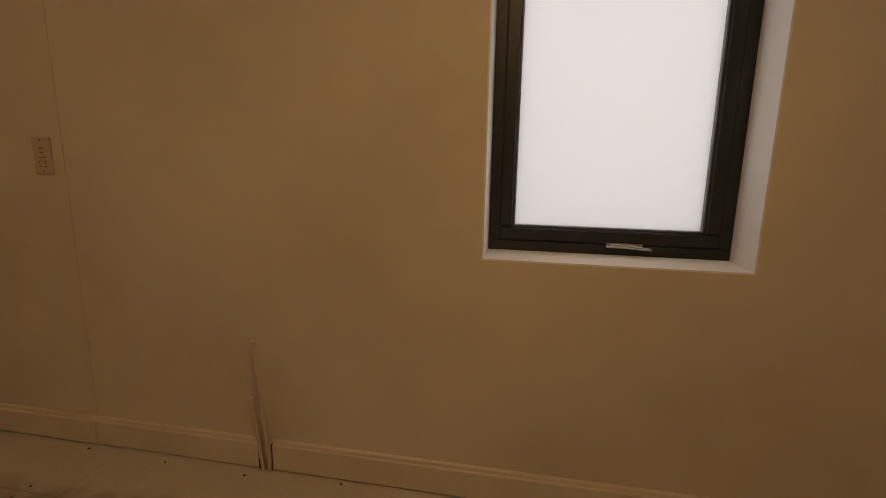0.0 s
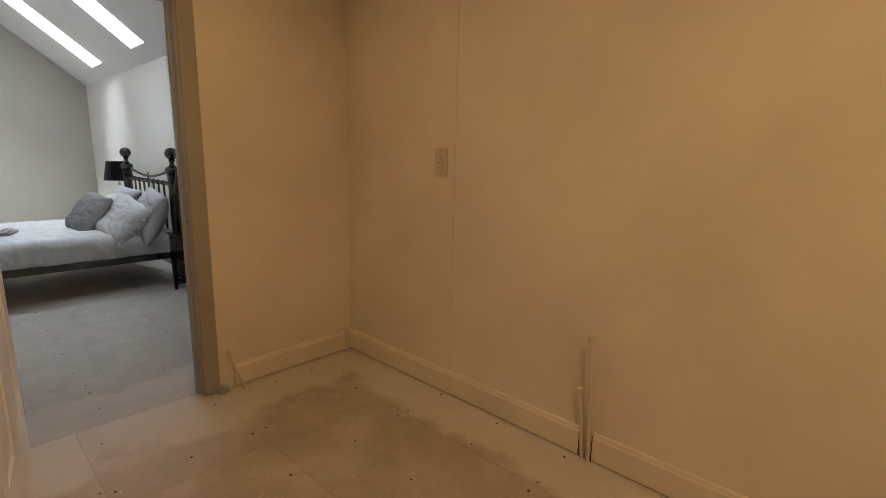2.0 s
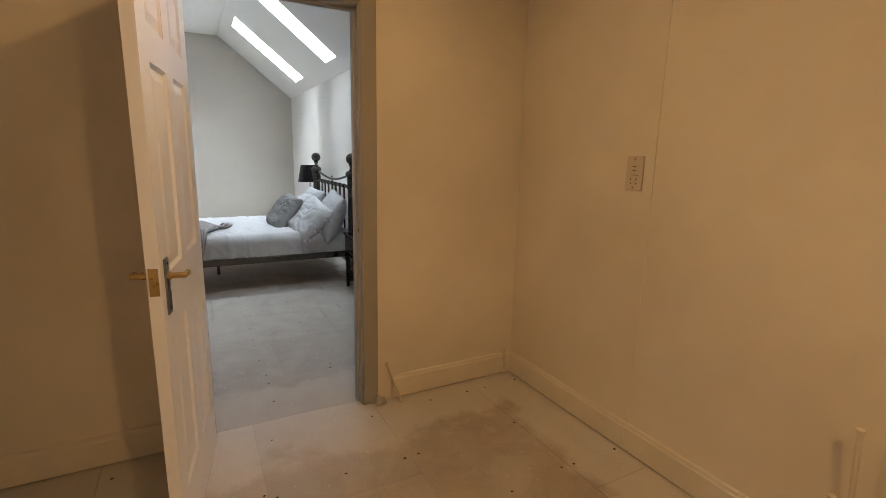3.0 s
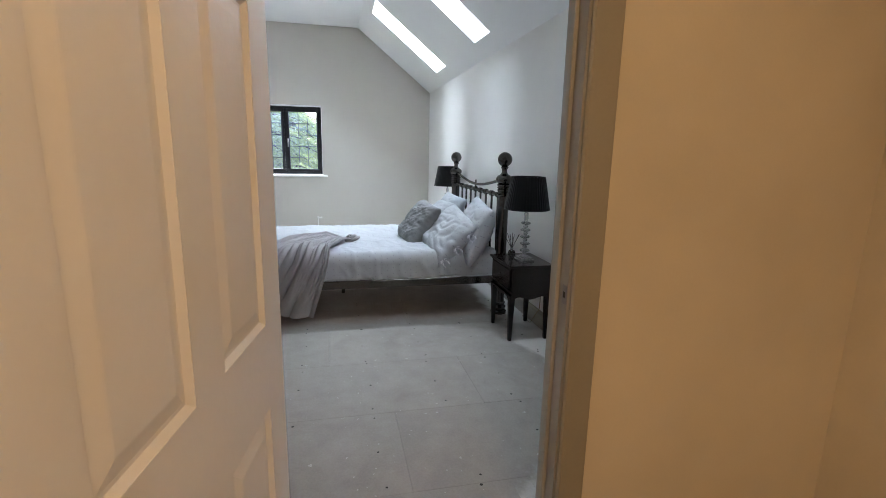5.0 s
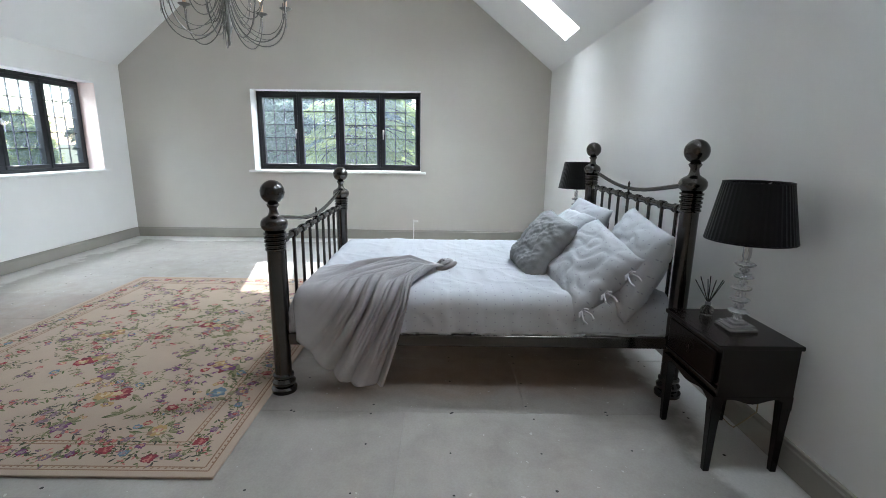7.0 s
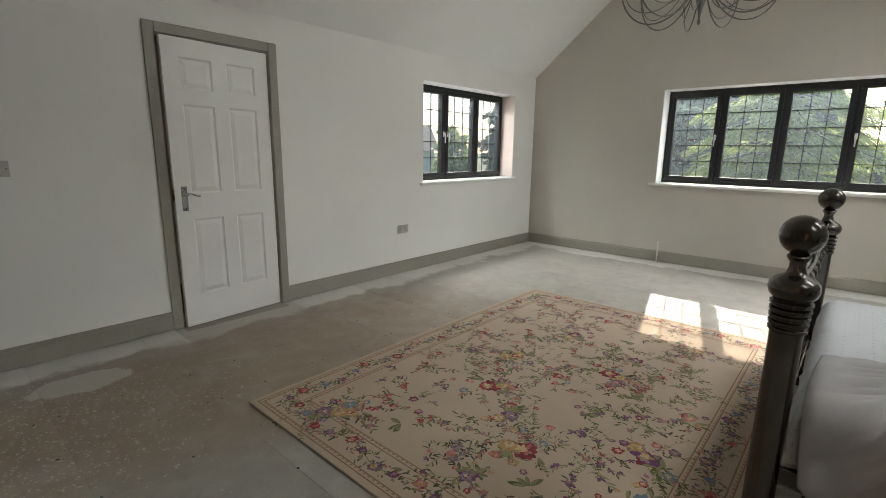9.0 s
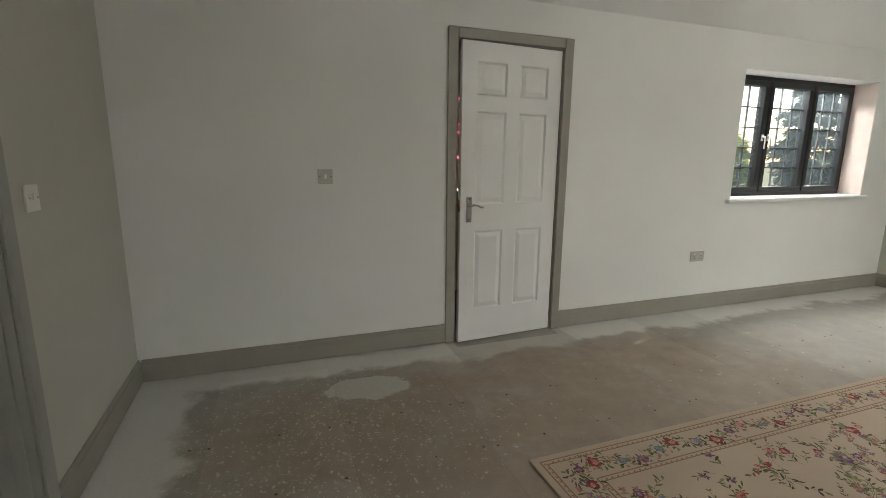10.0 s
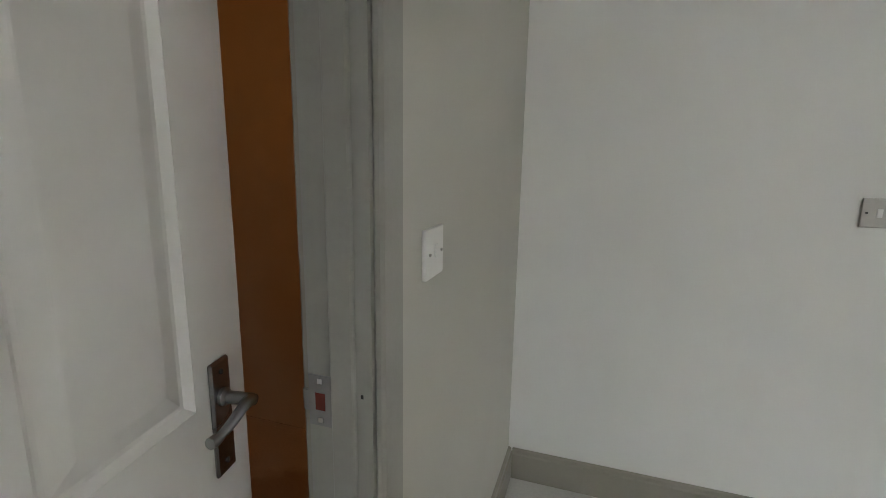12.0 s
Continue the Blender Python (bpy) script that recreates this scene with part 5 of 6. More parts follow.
# small party lights hung inside the cupboard, seen through the gap of its door
lights = thing("string_lights", pose(D2B - 0.195, YS - 0.42, 1.75), "short string of pink and white fairy lights hanging in the cupboard", "string lights")
part("wire", tube(bmesh.new(), [(0.015 * math.sin(k * 1.7), 0.01 * math.cos(k * 2.1), -0.06 * k) for k in range(14)], 0.0018, 5), SLOT, lights)
part("hook", boxed(-0.004, 0.004, -0.004, 0.004, 0.0, 0.55), SLOT, lights)
for k in range(1, 14):
    part("bulb", lathe(bmesh.new(), [(0.003, -0.008), (0.008, -0.002), (0.008, 0.004), (0.003, 0.010)], 8, (0.015 * math.sin(k * 1.7) + 0.006, 0.01 * math.cos(k * 2.1), -0.06 * k)), glow("pink_bulb", (1.0, 0.12, 0.22), 3.0) if k == 1 else bpy.data.materials["pink_bulb"] if k % 3 else FLAME, lights, soft=True)

# dried plaster left at the foot of the door casing
lump = bmesh.new()
bmesh.ops.create_icosphere(lump, subdivisions=3, radius=1.0)
for v in lump.verts:
    k = 1 + 0.45 * noise.noise(v.co * 1.6) + 0.15 * noise.noise(v.co * 5)
    v.co = Vector((XR + 0.040 + v.co.x * k * 0.024, D1B + 0.090 + v.co.y * k * 0.030, max(0.0, 0.014 + v.co.z * k * 0.030)))
solid("plaster_lump", lump, LINING, "dried lump of plaster beside the door casing", "plaster", soft=True)

# ---------------------------------------------------------------- rug
RX0, RXB, RY0, RY1 = -7.970, -5.172, -2.335, -0.310
rug = solid("rug", boxed(RX0, RXB, RY0, RY1, 0.001, 0.013, 0.005, 2), RUG, "beige wool rug with floral bouquets and a vine border", "rug")
PALETTE = {
    "red": (0.270, 0.034, 0.044), "crimson": (0.170, 0.022, 0.034), "rose": (0.430, 0.150, 0.125), "pink": (0.480, 0.270, 0.220), "gold": (0.400, 0.255, 0.105), "cream": (0.520, 0.400, 0.240),
    "mauve": (0.185, 0.120, 0.145), "purple": (0.150, 0.045, 0.135), "lilac": (0.280, 0.195, 0.225), "blue": (0.120, 0.180, 0.235), "sky": (0.230, 0.290, 0.315),
    "green": (0.090, 0.108, 0.036), "olive": (0.150, 0.145, 0.060), "sage": (0.225, 0.210, 0.115), "dark": (0.055, 0.053, 0.036), "tan": (0.265, 0.160, 0.100), "pale": (0.430, 0.330, 0.240),
}
TONES = {"red": ("crimson", "red", "rose"), "rose": ("red", "rose", "pink"), "gold": ("tan", "gold", "cream"), "mauve": ("purple", "mauve", "lilac"), "purple": ("crimson", "purple", "lilac"), "blue": ("blue", "blue", "sky")}
motifs = {k: bmesh.new() for k in PALETTE}
rr = random.Random(21)
LEVEL = [0]


def petal(colour, x, y, a, l, w, layer=0):
    """A woven petal or leaf, lying on the pile."""
    LEVEL[0] = (LEVEL[0] + 1) % 40
    z = 0.0134 + 0.0003 * layer + 0.000006 * LEVEL[0]
    bm = motifs[colour]
    c, s = math.cos(a), math.sin(a)
    pts = [(0, 0), (l * 0.22, w * 0.34), (l * 0.55, w * 0.5), (l * 0.84, w * 0.36), (l, 0.0), (l * 0.84, -w * 0.36), (l * 0.55, -w * 0.5), (l * 0.22, -w * 0.34)]
    bm.faces.new([bm.verts.new((x + c * p - s * q, y + s * p + c * q, z)) for p, q in pts])


def flower(x, y, r, outer, inner, heart="cream"):
    """A full woven bloom: overlapping rounded petals, dark at the rim and lighter to a heart set off its middle."""
    dark, mid, light = TONES[outer]
    a0 = rr.uniform(0, 6)
    ox, oy = rr.uniform(-0.2, 0.2) * r, rr.uniform(-0.2, 0.2) * r
    for k in range(11):
        petal(rr.choice((dark, mid, mid)), x, y, a0 + k * 0.571 + rr.uniform(-0.2, 0.2), r * rr.uniform(0.66, 1.05), r * rr.uniform(0.42, 0.62), 1)
    for k in range(9):
        petal(rr.choice((mid, light)), x + ox * 0.5, y + oy * 0.5, a0 + 0.35 + k * 0.698, r * rr.uniform(0.42, 0.72), r * 0.34, 2)
    for k in range(7):
        petal(rr.choice(TONES.get(inner, (inner,) * 3)[1:]), x + ox, y + oy, a0 + k * 0.898, r * rr.uniform(0.28, 0.52), r * 0.26, 3)
    for k in range(4):
        petal(heart, x + ox, y + oy, a0 + k * 1.571, r * 0.20, r * 0.16, 4)


def line(colour, x0, y0, x1, y1, w, layer=0):
    d = Vector((x1 - x0, y1 - y0)).normalized() * w / 2
    z = 0.0134 + 0.0003 * layer
    bm = motifs[colour]
    bm.faces.new([bm.verts.new((x, y, z)) for x, y in ((x0 - d.y, y0 + d.x), (x1 - d.y, y1 + d.x), (x1 + d.y, y1 - d.x), (x0 + d.y, y0 - d.x))])


def sprig(x, y, a, l, leaf, size, stem="olive", buds=()):
    """A curving stem with uneven slim leaves and small buds."""
    bend = rr.uniform(-1.3, 1.3)
    n = max(4, int(l / 0.020))
    px, py = x, y
    for k in range(n):
        a += bend / n
        qx, qy = px + math.cos(a) * l / n, py + math.sin(a) * l / n
        line(stem, px, py, qx, qy, 0.0020)
        px, py = qx, qy
        for s in (-1, 1):
            if rr.random() < 0.58:
                petal(leaf if rr.random() < 0.65 else rr.choice(("dark", "sage", "olive", "green")), px, py, a + s * rr.uniform(0.35, 1.2), size * rr.uniform(0.6, 1.7), size * rr.uniform(0.26, 0.46), 0)
        if buds and rr.random() < 0.26:
            bx, by = px + rr.uniform(-0.022, 0.022), py + rr.uniform(-0.022, 0.022)
            for q in range(5):
                petal(rr.choice(buds), bx, by, q * 1.26 + rr.uniform(-0.3, 0.3), size * rr.uniform(0.5, 0.9), size * 0.42, 1)


def leaf_spray(x, y, r):
    """Three or four broad two-toned leaves."""
    a0 = rr.uniform(0, 6.283)
    for k in range(rr.randint(2, 5)):
        a = a0 + rr.uniform(0, 2.8)
        petal(rr.choice(("green", "green", "olive", "dark")), x, y, a, r * rr.uniform(0.6, 1.6), r * rr.uniform(0.22, 0.44), 0)
        petal("sage", x + math.cos(a) * r * 0.1, y + math.sin(a) * r * 0.1, a + 0.12, r * 0.85, r * 0.24, 1)


BOUQUETS = (
    (-6.145, -1.525, "red", "gold", 0.085), (-6.74, -1.10, "red", "gold", 0.080), (-5.785, -1.075, "red", "gold", 0.085), (-6.09, -0.667, "purple", "gold", 0.085), (-5.81, -0.588, "blue", "blue", 0.068),
    (-5.455, -1.870, "gold", "red", 0.070), (-5.50, -1.93, "blue", "blue", 0.045), (-5.38, -1.978, "mauve", "purple", 0.062), (-6.58, -1.627, "gold", "red", 0.078), (-7.16, -1.516, "purple", "gold", 0.068), (-7.03, -1.047, "purple", "mauve", 0.062),
    (-5.97, -1.275, "mauve", "purple", 0.068), (-6.51, -1.305, "red", "rose", 0.048), (-5.49, -1.155, "mauve", "purple", 0.058), (-5.66, -0.742, "red", "rose", 0.042), (-5.47, -0.697, "gold", "rose", 0.060),
    (-6.465, -1.896, "mauve", "purple", 0.058), (-6.743, -2.02, "red", "rose", 0.048), (-7.60, -1.45, "rose", "mauve", 0.055), (-7.45, -0.80, "gold", "rose", 0.060), (-6.55, -0.62, "rose", "gold", 0.062), (-7.62, -1.98, "red", "mauve", 0.05), (-7.15, -1.95, "purple", "blue", 0.05),
)
for bx, by, c1, c2, r in BOUQUETS:
    for k in range(rr.randint(4, 7)):
        a = rr.uniform(0, 6.283)
        leaf_spray(bx + math.cos(a) * r * 0.8, by + math.sin(a) * r * 0.8, r * rr.uniform(0.55, 0.90))
    if r > 0.066 and c1 != "blue":
        a = rr.uniform(0, 6.283)
        flower(bx + math.cos(a) * r * 0.85, by + math.sin(a) * r * 0.85, r * 0.66, "gold", "gold", "gold")
    flower(bx, by, r * 0.82, c1, c2)
    for k in range(rr.randint(5, 7)):
        a = rr.uniform(0, 6.283)
        sprig(bx + math.cos(a) * r * 0.7, by + math.sin(a) * r * 0.7, a + rr.uniform(-0.4, 0.4), rr.uniform(0.09, 0.22), rr.choice(("green", "olive", "green", "dark")), rr.uniform(0.018, 0.030), buds=("mauve", "lilac", "rose") if rr.random() < 0.6 else ())
    for k in range(5):
        a = rr.uniform(0, 6.283)
        q = rr.uniform(1.1, 1.9)
        flower(bx + math.cos(a) * r * q, by + math.sin(a) * r * q, r * rr.uniform(0.22, 0.42), rr.choice(("blue", "mauve", "rose", "purple", "red", "gold")), rr.choice(("rose", "mauve", "gold")), "pale")
for lx, ly in ((-5.56, -1.62), (-6.30, -0.95), (-6.95, -1.70), (-7.30, -1.15), (-5.60, -0.95), (-6.60, -0.85)):
    leaf_spray(lx, ly, rr.uniform(0.055, 0.080))
# loose sprays of small leaves and buds between the bouquets, gathered in drifts
for k in range(125):
    x, y = rr.uniform(RX0 + 0.27, RXB - 0.30), rr.uniform(RY0 + 0.30, RY1 - 0.30)
    if min((x - b[0]) ** 2 + (y - b[1]) ** 2 for b in BOUQUETS) < 0.012:
        continue
    heading = rr.uniform(0, 6.283)
    leaf, buds = rr.choice(("olive", "green", "dark", "green", "sage")), rr.choice(((), ("mauve", "lilac"), ("rose", "mauve"), ("olive", "sage"), ("purple", "mauve"), ("red", "rose")))
    for q in range(rr.randint(3, 5)):
        sprig(x + rr.uniform(-0.05, 0.05), y + rr.uniform(-0.05, 0.05), heading + rr.uniform(-1.0, 1.0), rr.uniform(0.06, 0.17), leaf, rr.uniform(0.016, 0.030), "olive", buds)
    if rr.random() < 0.35:
        flower(x + rr.uniform(-0.05, 0.05), y + rr.uniform(-0.05, 0.05), rr.uniform(0.016, 0.030), rr.choice(("mauve", "purple", "red", "rose", "blue")), "rose", "pale")
# border: two pairs of beaded guard lines with a running vine between them
for inset in (0.034, 0.056, 0.196, 0.218):
    x0, x1, y0, y1 = RX0 + inset, RXB - inset, RY0 + inset, RY1 - inset
    for q in ((x0, y0, x1, y0), (x1, y0, x1, y1), (x1, y1, x0, y1), (x0, y1, x0, y0)):
        line("tan", *q, 0.0065, 0)
x0, x1, y0, y1 = RX0, RXB, RY0, RY1
for inset in (0.045, 0.207):
    L = x1 - x0 - 2 * inset
    for k in range(int(L / 0.028)):
        for y in (y0 + inset, y1 - inset):
            petal("tan", x0 + inset + k * 0.028, y, 0.5, 0.014, 0.008)
    L = y1 - y0 - 2 * inset
    for k in range(int(L / 0.028)):
        for x in (x0 + inset, x1 - inset):
            petal("tan", x, y0 + inset + k * 0.028, 2.0, 0.014, 0.008)


def vine(ax, ay, bx, by):
    L = math.hypot(bx - ax, by - ay)
    dx, dy = (bx - ax) / L, (by - ay) / L
    n = int(L / 0.03)
    prev = None
    for k in range(n + 1):
        s = k * L / n
        o = 0.026 * math.sin(s * 2 * math.pi / 0.42)
        x, y = ax + dx * s - dy * o, ay + dy * s + dx * o
        if prev:
            line("olive", *prev, x, y, 0.004)
        prev = (x, y)
        for q in range(8):
            petal(rr.choice(("green", "green", "dark", "olive", "sage", "mauve", "rose")), x + rr.uniform(-0.042, 0.042), y + rr.uniform(-0.042, 0.042), rr.uniform(0, 6.283), rr.uniform(0.014, 0.034), rr.uniform(0.006, 0.012))
        if k % 7 == 3:
            flower(x, y, rr.uniform(0.028, 0.040), rr.choice(("red", "red", "rose", "purple", "mauve")), rr.choice(("rose", "gold", "red")), "rose")
        elif k % 7 == 6:
            flower(x, y, 0.026, rr.choice(("blue", "mauve", "purple")), "mauve", "lilac")


b = 0.131
vine(x0 + b, y0 + b, x1 - b, y0 + b), vine(x1 - b, y0 + b, x1 - b, y1 - b), vine(x1 - b, y1 - b, x0 + b, y1 - b), vine(x0 + b, y1 - b, x0 + b, y0 + b)
for k, bm in motifs.items():
    mt = material("wool_" + k, PALETTE[k], 0.95, grain=300, vary=0.30, bump=0.4, stain=14, stain_amount=0.15, position=True)
    me = bpy.data.meshes.new("floral_motif")
    bm.to_mesh(me)
    bm.free()
    me.materials.append(mt)
    ob = new("floral_motif", me)
    ob.parent = rug
    tagged(ob, "woven %s petals, leaves and lines" % k, kind="stuff")


# ---------------------------------------------------------------- outdoors
GZ = -3.0
GRASS = material("lawn", (0.06, 0.09, 0.030), 0.9, grain=14, vary=0.35, bump=0.4, stain=0.3, stain_amount=0.25, position=True)
gr = bmesh.new()
bmesh.ops.create_grid(gr, x_segments=1, y_segments=1, size=900)
solid("ground", gr, GRASS, "wide green lawn and fields around the house", "ground", kind="structure", m=pose(0, 0, GZ))


def leafy(name, colour, light, glow_through):
    m = bpy.data.materials.new(name)
    m.use_nodes = True
    nt = m.node_tree
    bsdf = nt.nodes["Principled BSDF"]
    isl = nt.nodes.new("ShaderNodeNewGeometry").outputs["Random Per Island"]
    col = blend(nt, isl, colour + (1.0,), light + (1.0,))
    nt.links.new(col, bsdf.inputs["Base Color"])
    bsdf.inputs["Roughness"].default_value = 0.6
    tr = nt.nodes.new("ShaderNodeBsdfTranslucent")
    nt.links.new(col, tr.inputs[0])
    mix = nt.nodes.new("ShaderNodeMixShader")
    mix.inputs[0].default_value = glow_through
    nt.links.new(bsdf.outputs[0], mix.inputs[1])
    nt.links.new(tr.outputs[0], mix.inputs[2])
    nt.links.new(mix.outputs[0], nt.nodes["Material Output"].inputs[0])
    return m


BARK = material("bark", (0.07, 0.055, 0.04), 0.9, grain=12, vary=0.3, bump=0.8)
GOLDEN = leafy("golden_needles", (0.27, 0.37, 0.12), (0.58, 0.66, 0.27), 0.68)
DARK_LEAF = leafy("dark_needles", (0.130, 0.205, 0.140), (0.300, 0.400, 0.290), 0.64)
BRIGHT_LEAF = leafy("bright_leaves", (0.24, 0.32, 0.11), (0.46, 0.53, 0.22), 0.62)
DUSTY_LEAF = leafy("dusty_needles", (0.12, 0.15, 0.11), (0.24, 0.27, 0.19), 0.52)


def tree(x, y, height, spread, leaf_mat, label, seed, droop=0.3, layers=14, spray=0.30, density=1.0, start=0.08, name="tree"):
    """A tapered trunk, drooping limbs and a crown of many small sprays."""
    g = random.Random(seed)
    root = thing(name, pose(x, y, GZ), label, "tree", group="garden trees")
    bend = g.uniform(-0.2, 0.2)
    part("trunk", tube(bmesh.new(), [(bend * math.sin(q * 0.5), 0.1 * math.sin(q + seed), height * q / 8) for q in range(9)], lambda t: 0.20 * (1 - t) * height / 8 + 0.02, 9), BARK, root, soft=True)
    limbs = bmesh.new()
    vs, fs = [], []
    def leaf(p, d, l, w):
        d = d.normalized()
        s = d.cross(Vector((g.uniform(-0.3, 0.3), g.uniform(-0.3, 0.3), 1)))
        if s.length < 0.01:
            return
        s.normalize()
        n = len(vs)
        up = Vector((0, 0, 0.10 * l))
        vs.extend([p, p + d * l * 0.5 + s * w + up, p + d * l, p + d * l * 0.5 - s * w + up])
        fs.append((n, n + 1, n + 2, n + 3))
    for L in range(layers):
        f = start + (1 - start) * (L + g.uniform(-0.3, 0.3)) / layers
        f = min(0.985, max(start, f))
        reach = spread * (1 - f) ** 0.75 * g.uniform(0.75, 1.15) + 0.25
        for k in range(g.randint(5, 7)):
            a = g.uniform(0, 6.283)
            base = Vector((bend * math.sin(f * 4), 0, height * f))
            pts = []
            n = 7
            r = reach * g.uniform(0.7, 1.1)
            for q in range(n):
                t = q / (n - 1)
                pts.append(base + Vector((math.cos(a + 0.3 * t) * r * t, math.sin(a + 0.3 * t) * r * t, r * (0.20 * t - droop * t * t) + g.uniform(-0.04, 0.04))))
            tube(limbs, pts, lambda t: 0.035 * (1 - t) + 0.006, 5)
            for q in range(1, n):
                t = q / (n - 1)
                dirn = pts[q] - pts[q - 1]
                side = dirn.cross(Vector((0, 0, 1))).normalized()
                for s in range(int((10 + 20 * t) * density)):
                    off = side * g.uniform(-1, 1) * r * 0.26 * (1.2 - 0.5 * t)
                    p = pts[q - 1].lerp(pts[q], g.random()) + off + Vector((0, 0, g.uniform(-0.10, 0.08) - droop * off.length * 0.6))
                    d = dirn.normalized() + side * g.uniform(-0.9, 0.9) + Vector((0, 0, g.uniform(-0.9, 0.05)))
                    leaf(p, d, spray * g.uniform(0.5, 1.3), spray * g.uniform(0.10, 0.20))
    part("limbs", limbs, BARK, root)
    me = bpy.data.meshes.new("crown")
    me.from_pydata([tuple(v) for v in vs], [], fs)
    me.materials.append(leaf_mat)
    crown = new("crown", me)
    crown.parent = root
    tagged(crown, "crown of many small drooping sprays", kind="stuff")
    return root


tree(-18.5, -1.8, 7.4, 4.1, GOLDEN, "broad golden cedar with layered drooping branches", 3, droop=0.42, layers=23, spray=0.16, density=3.9, start=0.20)
tree(-20.5, -4.6, 6.0, 3.0, DARK_LEAF, "dark green conifer behind the cedar", 4, droop=0.3, layers=15, spray=0.30, start=0.15)
back = ((-27.0, -8.8, 11.0, 4.0), (-28.5, -5.0, 10.2, 4.2), (-27.0, -1.5, 6.4, 3.6), (-29.0, 2.2, 6.6, 3.8), (-27.5, -12.2, 11.0, 3.2), (-27.0, 6.0, 7.4, 3.8))
for i, (tx, ty, th, tsp) in enumerate(back):
    tree(tx, ty, th, tsp, DARK_LEAF, "tall dark conifer at the garden edge", 10 + i, droop=0.25, layers=15, spray=0.50, density=1.2, start=0.05)
tree(-18.1, -12.0, 5.3, 1.3, BRIGHT_LEAF, "bright green sunlit garden tree", 31, droop=0.05, layers=14, spray=0.24, density=1.0, start=0.15)
tree(-21.5, -11.9, 8.6, 1.6, DUSTY_LEAF, "tall dusty green conifer near the house", 32, droop=0.3, layers=30, spray=0.22, density=1.8, start=0.05)
tree(-24.2, -16.9, 5.3, 1.7, BRIGHT_LEAF, "bright green sunlit garden tree", 33, droop=0.05, layers=13, spray=0.32, density=0.9, start=0.1)

tree(-22.5, -7.6, 7.0, 3.6, DARK_LEAF, "dark green conifer behind the cedar", 5, droop=0.3, layers=16, spray=0.34, density=1.2, start=0.05)
tree(-24.0, 0.9, 6.5, 3.8, DARK_LEAF, "low dark conifer behind the cedar", 6, droop=0.3, layers=14, spray=0.34, density=1.2, start=0.05)


def hedge(x0, y0, x1, y1, height, depth, mat, label, seed, n):
    g = random.Random(seed)
    vs, fs = [], []
    L = math.hypot(x1 - x0, y1 - y0)
    dx, dy = (x1 - x0) / L, (y1 - y0) / L
    for k in range(n):
        s, d = g.uniform(0, L), g.uniform(-depth, depth)
        top = height * (0.8 + 0.35 * noise.noise(Vector((s * 0.35, seed, 0.0))) + 0.12 * noise.noise(Vector((s * 1.7, seed, 3.0))))
        z = GZ + top * g.random() ** 0.6
        p = Vector((x0 + dx * s - dy * d, y0 + dy * s + dx * d, z))
        a = Vector((g.uniform(-1, 1), g.uniform(-1, 1), g.uniform(-0.8, 0.5))).normalized() * g.uniform(0.20, 0.45)
        b = a.cross(Vector((g.uniform(-1, 1), g.uniform(-1, 1), g.uniform(-1, 1)))).normalized() * g.uniform(0.06, 0.13)
        i = len(vs)
        vs.extend([p, p + a * 0.5 + b, p + a, p + a * 0.5 - b])
        fs.append((i, i + 1, i + 2, i + 3))
    me = bpy.data.meshes.new("hedge")
    me.from_pydata([tuple(v) for v in vs], [], fs)
    me.materials.append(mat)
    return tagged(new("hedge", me), label, "hedge", kind="stuff")


hedge(-31.0, -18.0, -31.0, 22.0, 5.0, 1.2, DARK_LEAF, "tall dark garden hedge along the boundary", 1, 26000)
hedge(-33.0, -16.5, -33.0, -1.5, 12.0, 1.6, DARK_LEAF, "high dark row of conifers behind the hedge", 3, 34000)
hedge(-46.0, -44.0, -8.0, -40.0, 4.2, 1.5, BRIGHT_LEAF, "bright green hedge far across the lawn", 2, 14000)

house = thing("neighbour_house", pose(-26.8, -27.9, GZ, 0, 0, -39), "white rendered house with a grey tiled roof", "house")
RENDERW = material("white_render", (0.70, 0.69, 0.66), 0.85, grain=6, vary=0.05)
SLATE = material("grey_tiles", (0.11, 0.105, 0.10), 0.8, grain=5, vary=0.2, bump=0.4)
part("wall", boxed(-4.6, 4.6, -4, 4, 0, 4.4), RENDERW, house, "white rendered walls")
rf = bmesh.new()
vv = [rf.verts.new(c) for c in ((-4.9, -4.5, 4.3), (4.9, -4.5, 4.3), (4.9, 4.5, 4.3), (-4.9, 4.5, 4.3), (-4.9, 0, 6.1), (4.9, 0, 6.1))]
for q in ((0, 1, 5, 4), (2, 3, 4, 5), (0, 4, 3), (1, 2, 5), (0, 3, 2, 1)):
    rf.faces.new([vv[i] for i in q])
part("roof", rf, SLATE, house, "grey tiled pitched roof")
part("chimney", boxed(2.6, 3.3, -0.4, 0.4, 5.4, 6.8), SLATE, house)
for wx in (-3.2, -0.4, 2.4):
    for wz in (0.9, 3.2):
        win = part("window", boxed(wx - 0.6, wx + 0.6, 3.96, 4.04, wz, wz + 1.1), FRAME_BLACK, house)
        part("sill", boxed(wx - 0.7, wx + 0.7, 4.0, 4.14, wz - 0.1, wz), RENDERW, win)

# ---------------------------------------------------------------- floor: chipboard sheets on a dark deck
floor = solid("floor", boxed(XW - 0.1, RX1 + 0.1, YS - 1.3, RYB + 0.1, -0.12, -0.021), SUBFLOOR, "chipboard sheet floor with paint overspray and screws", "floor", kind="structure")
rng = random.Random(5)
sheet_meshes = {}


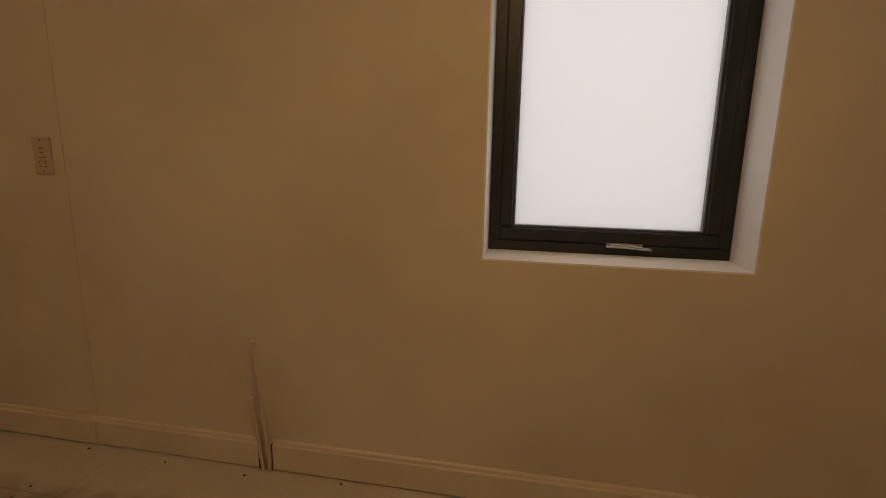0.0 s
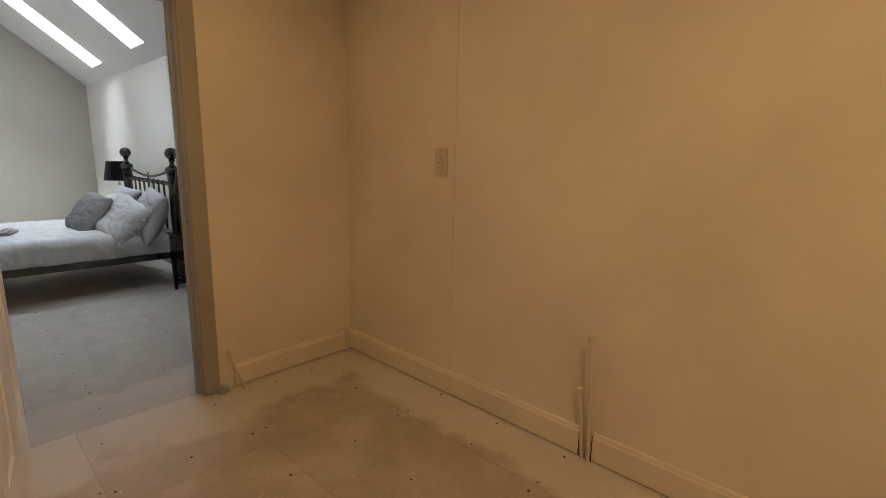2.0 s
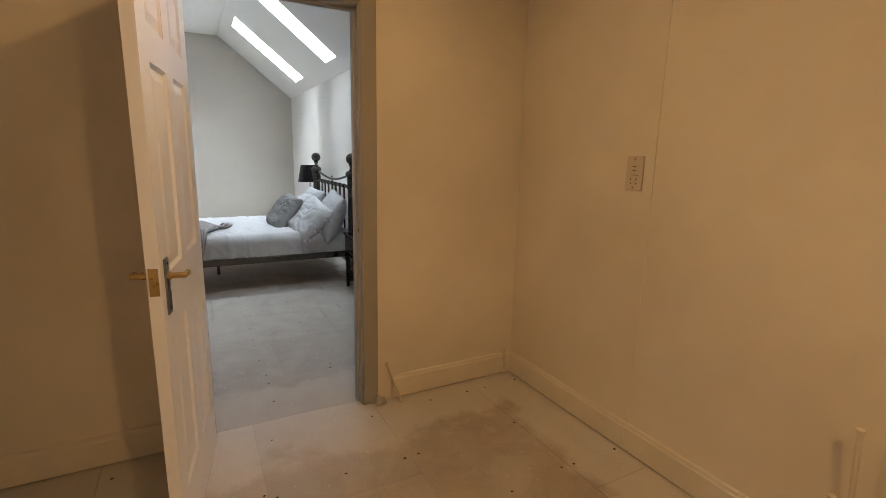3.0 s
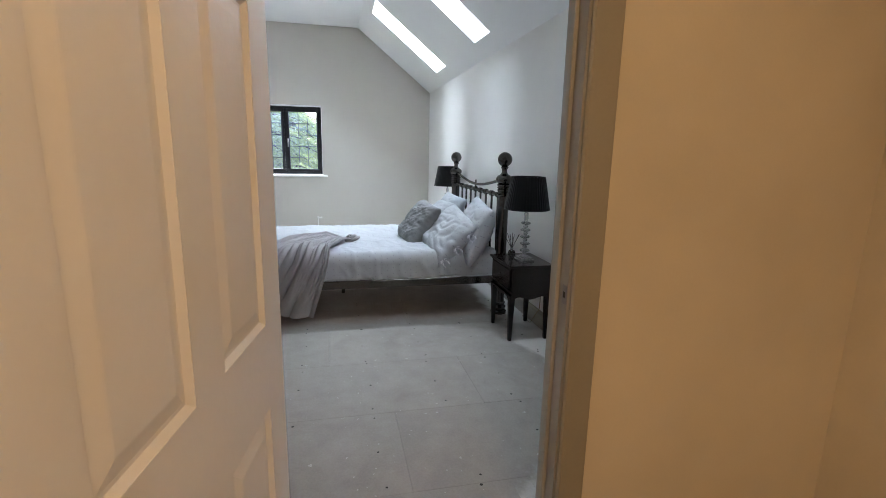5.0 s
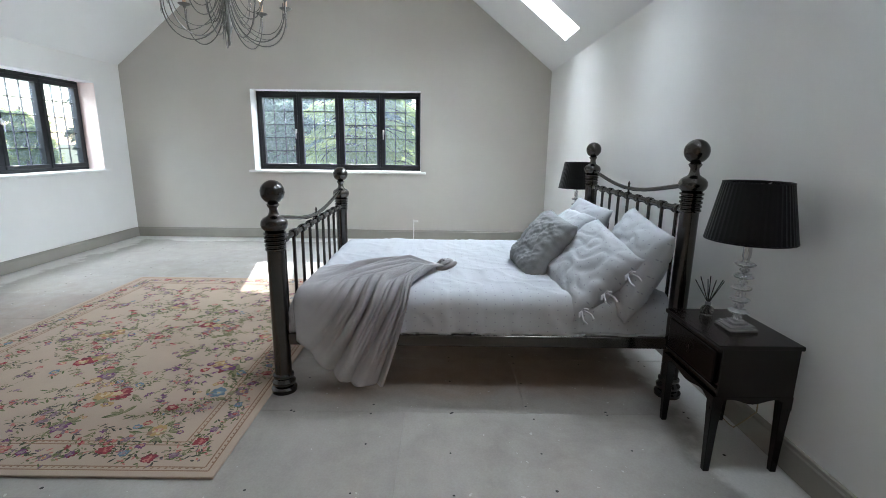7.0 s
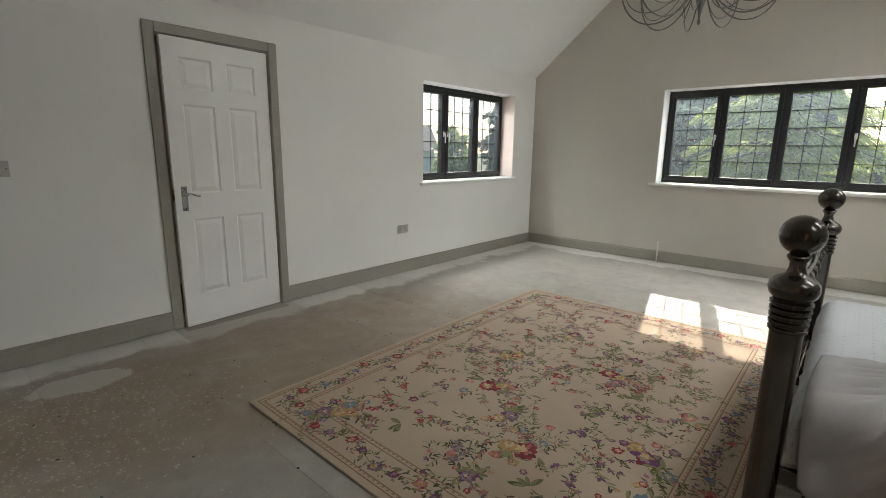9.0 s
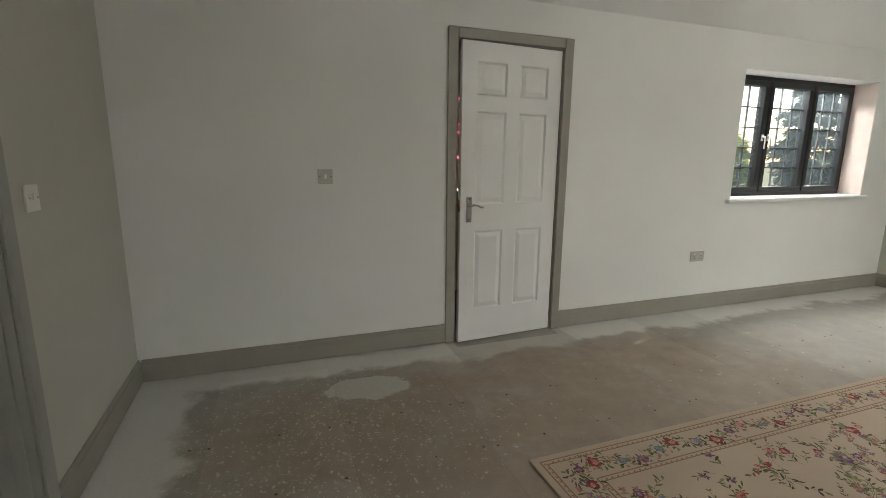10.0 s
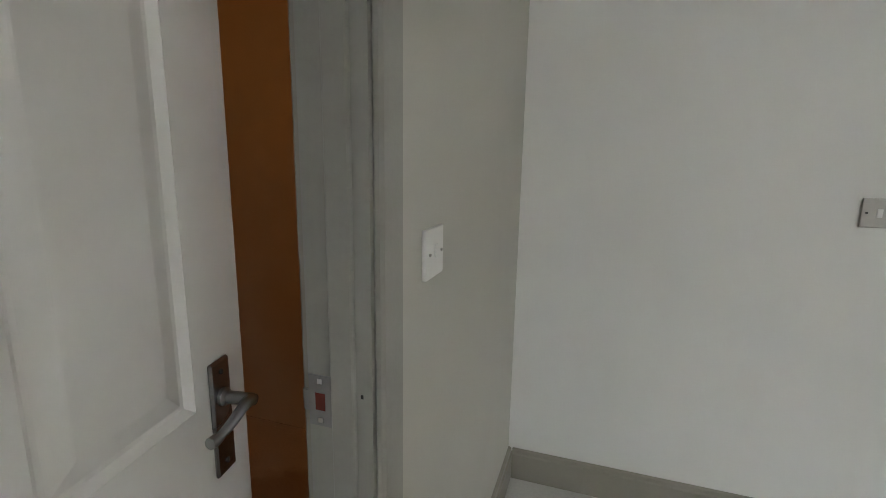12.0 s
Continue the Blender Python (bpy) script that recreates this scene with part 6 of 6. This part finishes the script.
def floor_sheet(x0, x1, y0, y1):
    gap = 0.0005
    w, l = round(x1 - x0 - 2 * gap, 3), round(y1 - y0 - 2 * gap, 3)
    if (w, l) not in sheet_meshes:
        bm = boxed(-w / 2, w / 2, -l / 2, l / 2, -0.020, 0.0, 0.0007)
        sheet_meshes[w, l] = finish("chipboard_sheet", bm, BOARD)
    ob = new("chipboard_sheet", sheet_meshes[w, l])
    ob.parent = floor
    ob.location = ((x0 + x1) / 2, (y0 + y1) / 2, rng.uniform(-0.0006, 0.0))
    return ob


CUTS = {0: (1.22, -1.18, -3.53), 1: (0.735, -1.665, -3.53), 2: (1.22, -1.18), 3: (0.40, -2.0), 4: (1.0, -1.4), 5: (0.2, -2.2), 6: (1.2, -1.2), 7: (0.7, -1.7), 8: (1.22, -1.18), 9: (0.4, -2.0), 10: (0.9, -1.5)}
xs = [-3.40, -3.875] + [-3.875 - 0.597 * k for k in range(1, 11)] + [XW - 0.02]
for i, (a, b) in enumerate(zip(xs, xs[1:])):
    ys = sorted([YS - 0.33] + [c for c in CUTS[i % 11]] + [YN + 0.02])
    for c, d in zip(ys, ys[1:]):
        floor_sheet(b, a, c, d)
# dressing room and landing, sheets across the other way
for i, (c, d) in enumerate(((RYB, 1.70), (1.70, 1.10), (1.10, 0.50), (0.50, -0.10), (-0.10, -0.70), (-0.70, -1.30), (-1.30, -1.90), (-1.90, -2.50), (-2.50, -3.10), (-3.10, YS))):
    cuts = [-3.40, (-2.30, -1.50, -2.7, -1.9)[i % 4], (0.1, 0.7, -0.3, 0.4)[i % 4], RX1] if d > -0.5 else [-3.40, -1.7]
    for a, b in zip(cuts, cuts[1:]):
        floor_sheet(a, b, d, c)

sc = bmesh.new()


def screw(x, y):
    r = rng.uniform(0.0035, 0.0055)
    vs = [sc.verts.new((x + r * math.cos(k * math.pi / 3), y + r * math.sin(k * math.pi / 3), 0.0012)) for k in range(6)]
    sc.faces.new(vs)
    c = [sc.verts.new((v.co.x + (v.co.x - x) * 0.4, v.co.y + (v.co.y - y) * 0.4, 0.0003)) for v in vs]
    for k in range(6):
        sc.faces.new((c[k], c[(k + 1) % 6], vs[(k + 1) % 6], vs[k]))


for a, b in zip(xs, xs[1:]):
    for j in range(-8, 6):
        y = 0.235 + 0.39 * j
        if not YS + 0.05 < y < YN - 0.05:
            continue
        for fx in (0.035, 0.29, 0.565):
            if rng.random() < 0.80 and b + fx < a - 0.02:
                screw(b + fx + rng.uniform(-0.035, 0.035), y + rng.uniform(-0.012, 0.012))
for j in range(12):
    x = XR + 0.12 + 0.39 * j
    for y in (1.96, 1.74, 1.66, 1.40, 1.14, 1.06, 0.8, 0.54, 0.46, 0.2, -0.06, -0.3):
        if rng.random() < 0.75 and x < RX1:
            screw(x + rng.uniform(-0.02, 0.02), y + rng.uniform(-0.03, 0.03))
tagged(part("floor_screws", sc, SCREW, floor, "dark countersunk screw heads in rows"), kind="stuff")
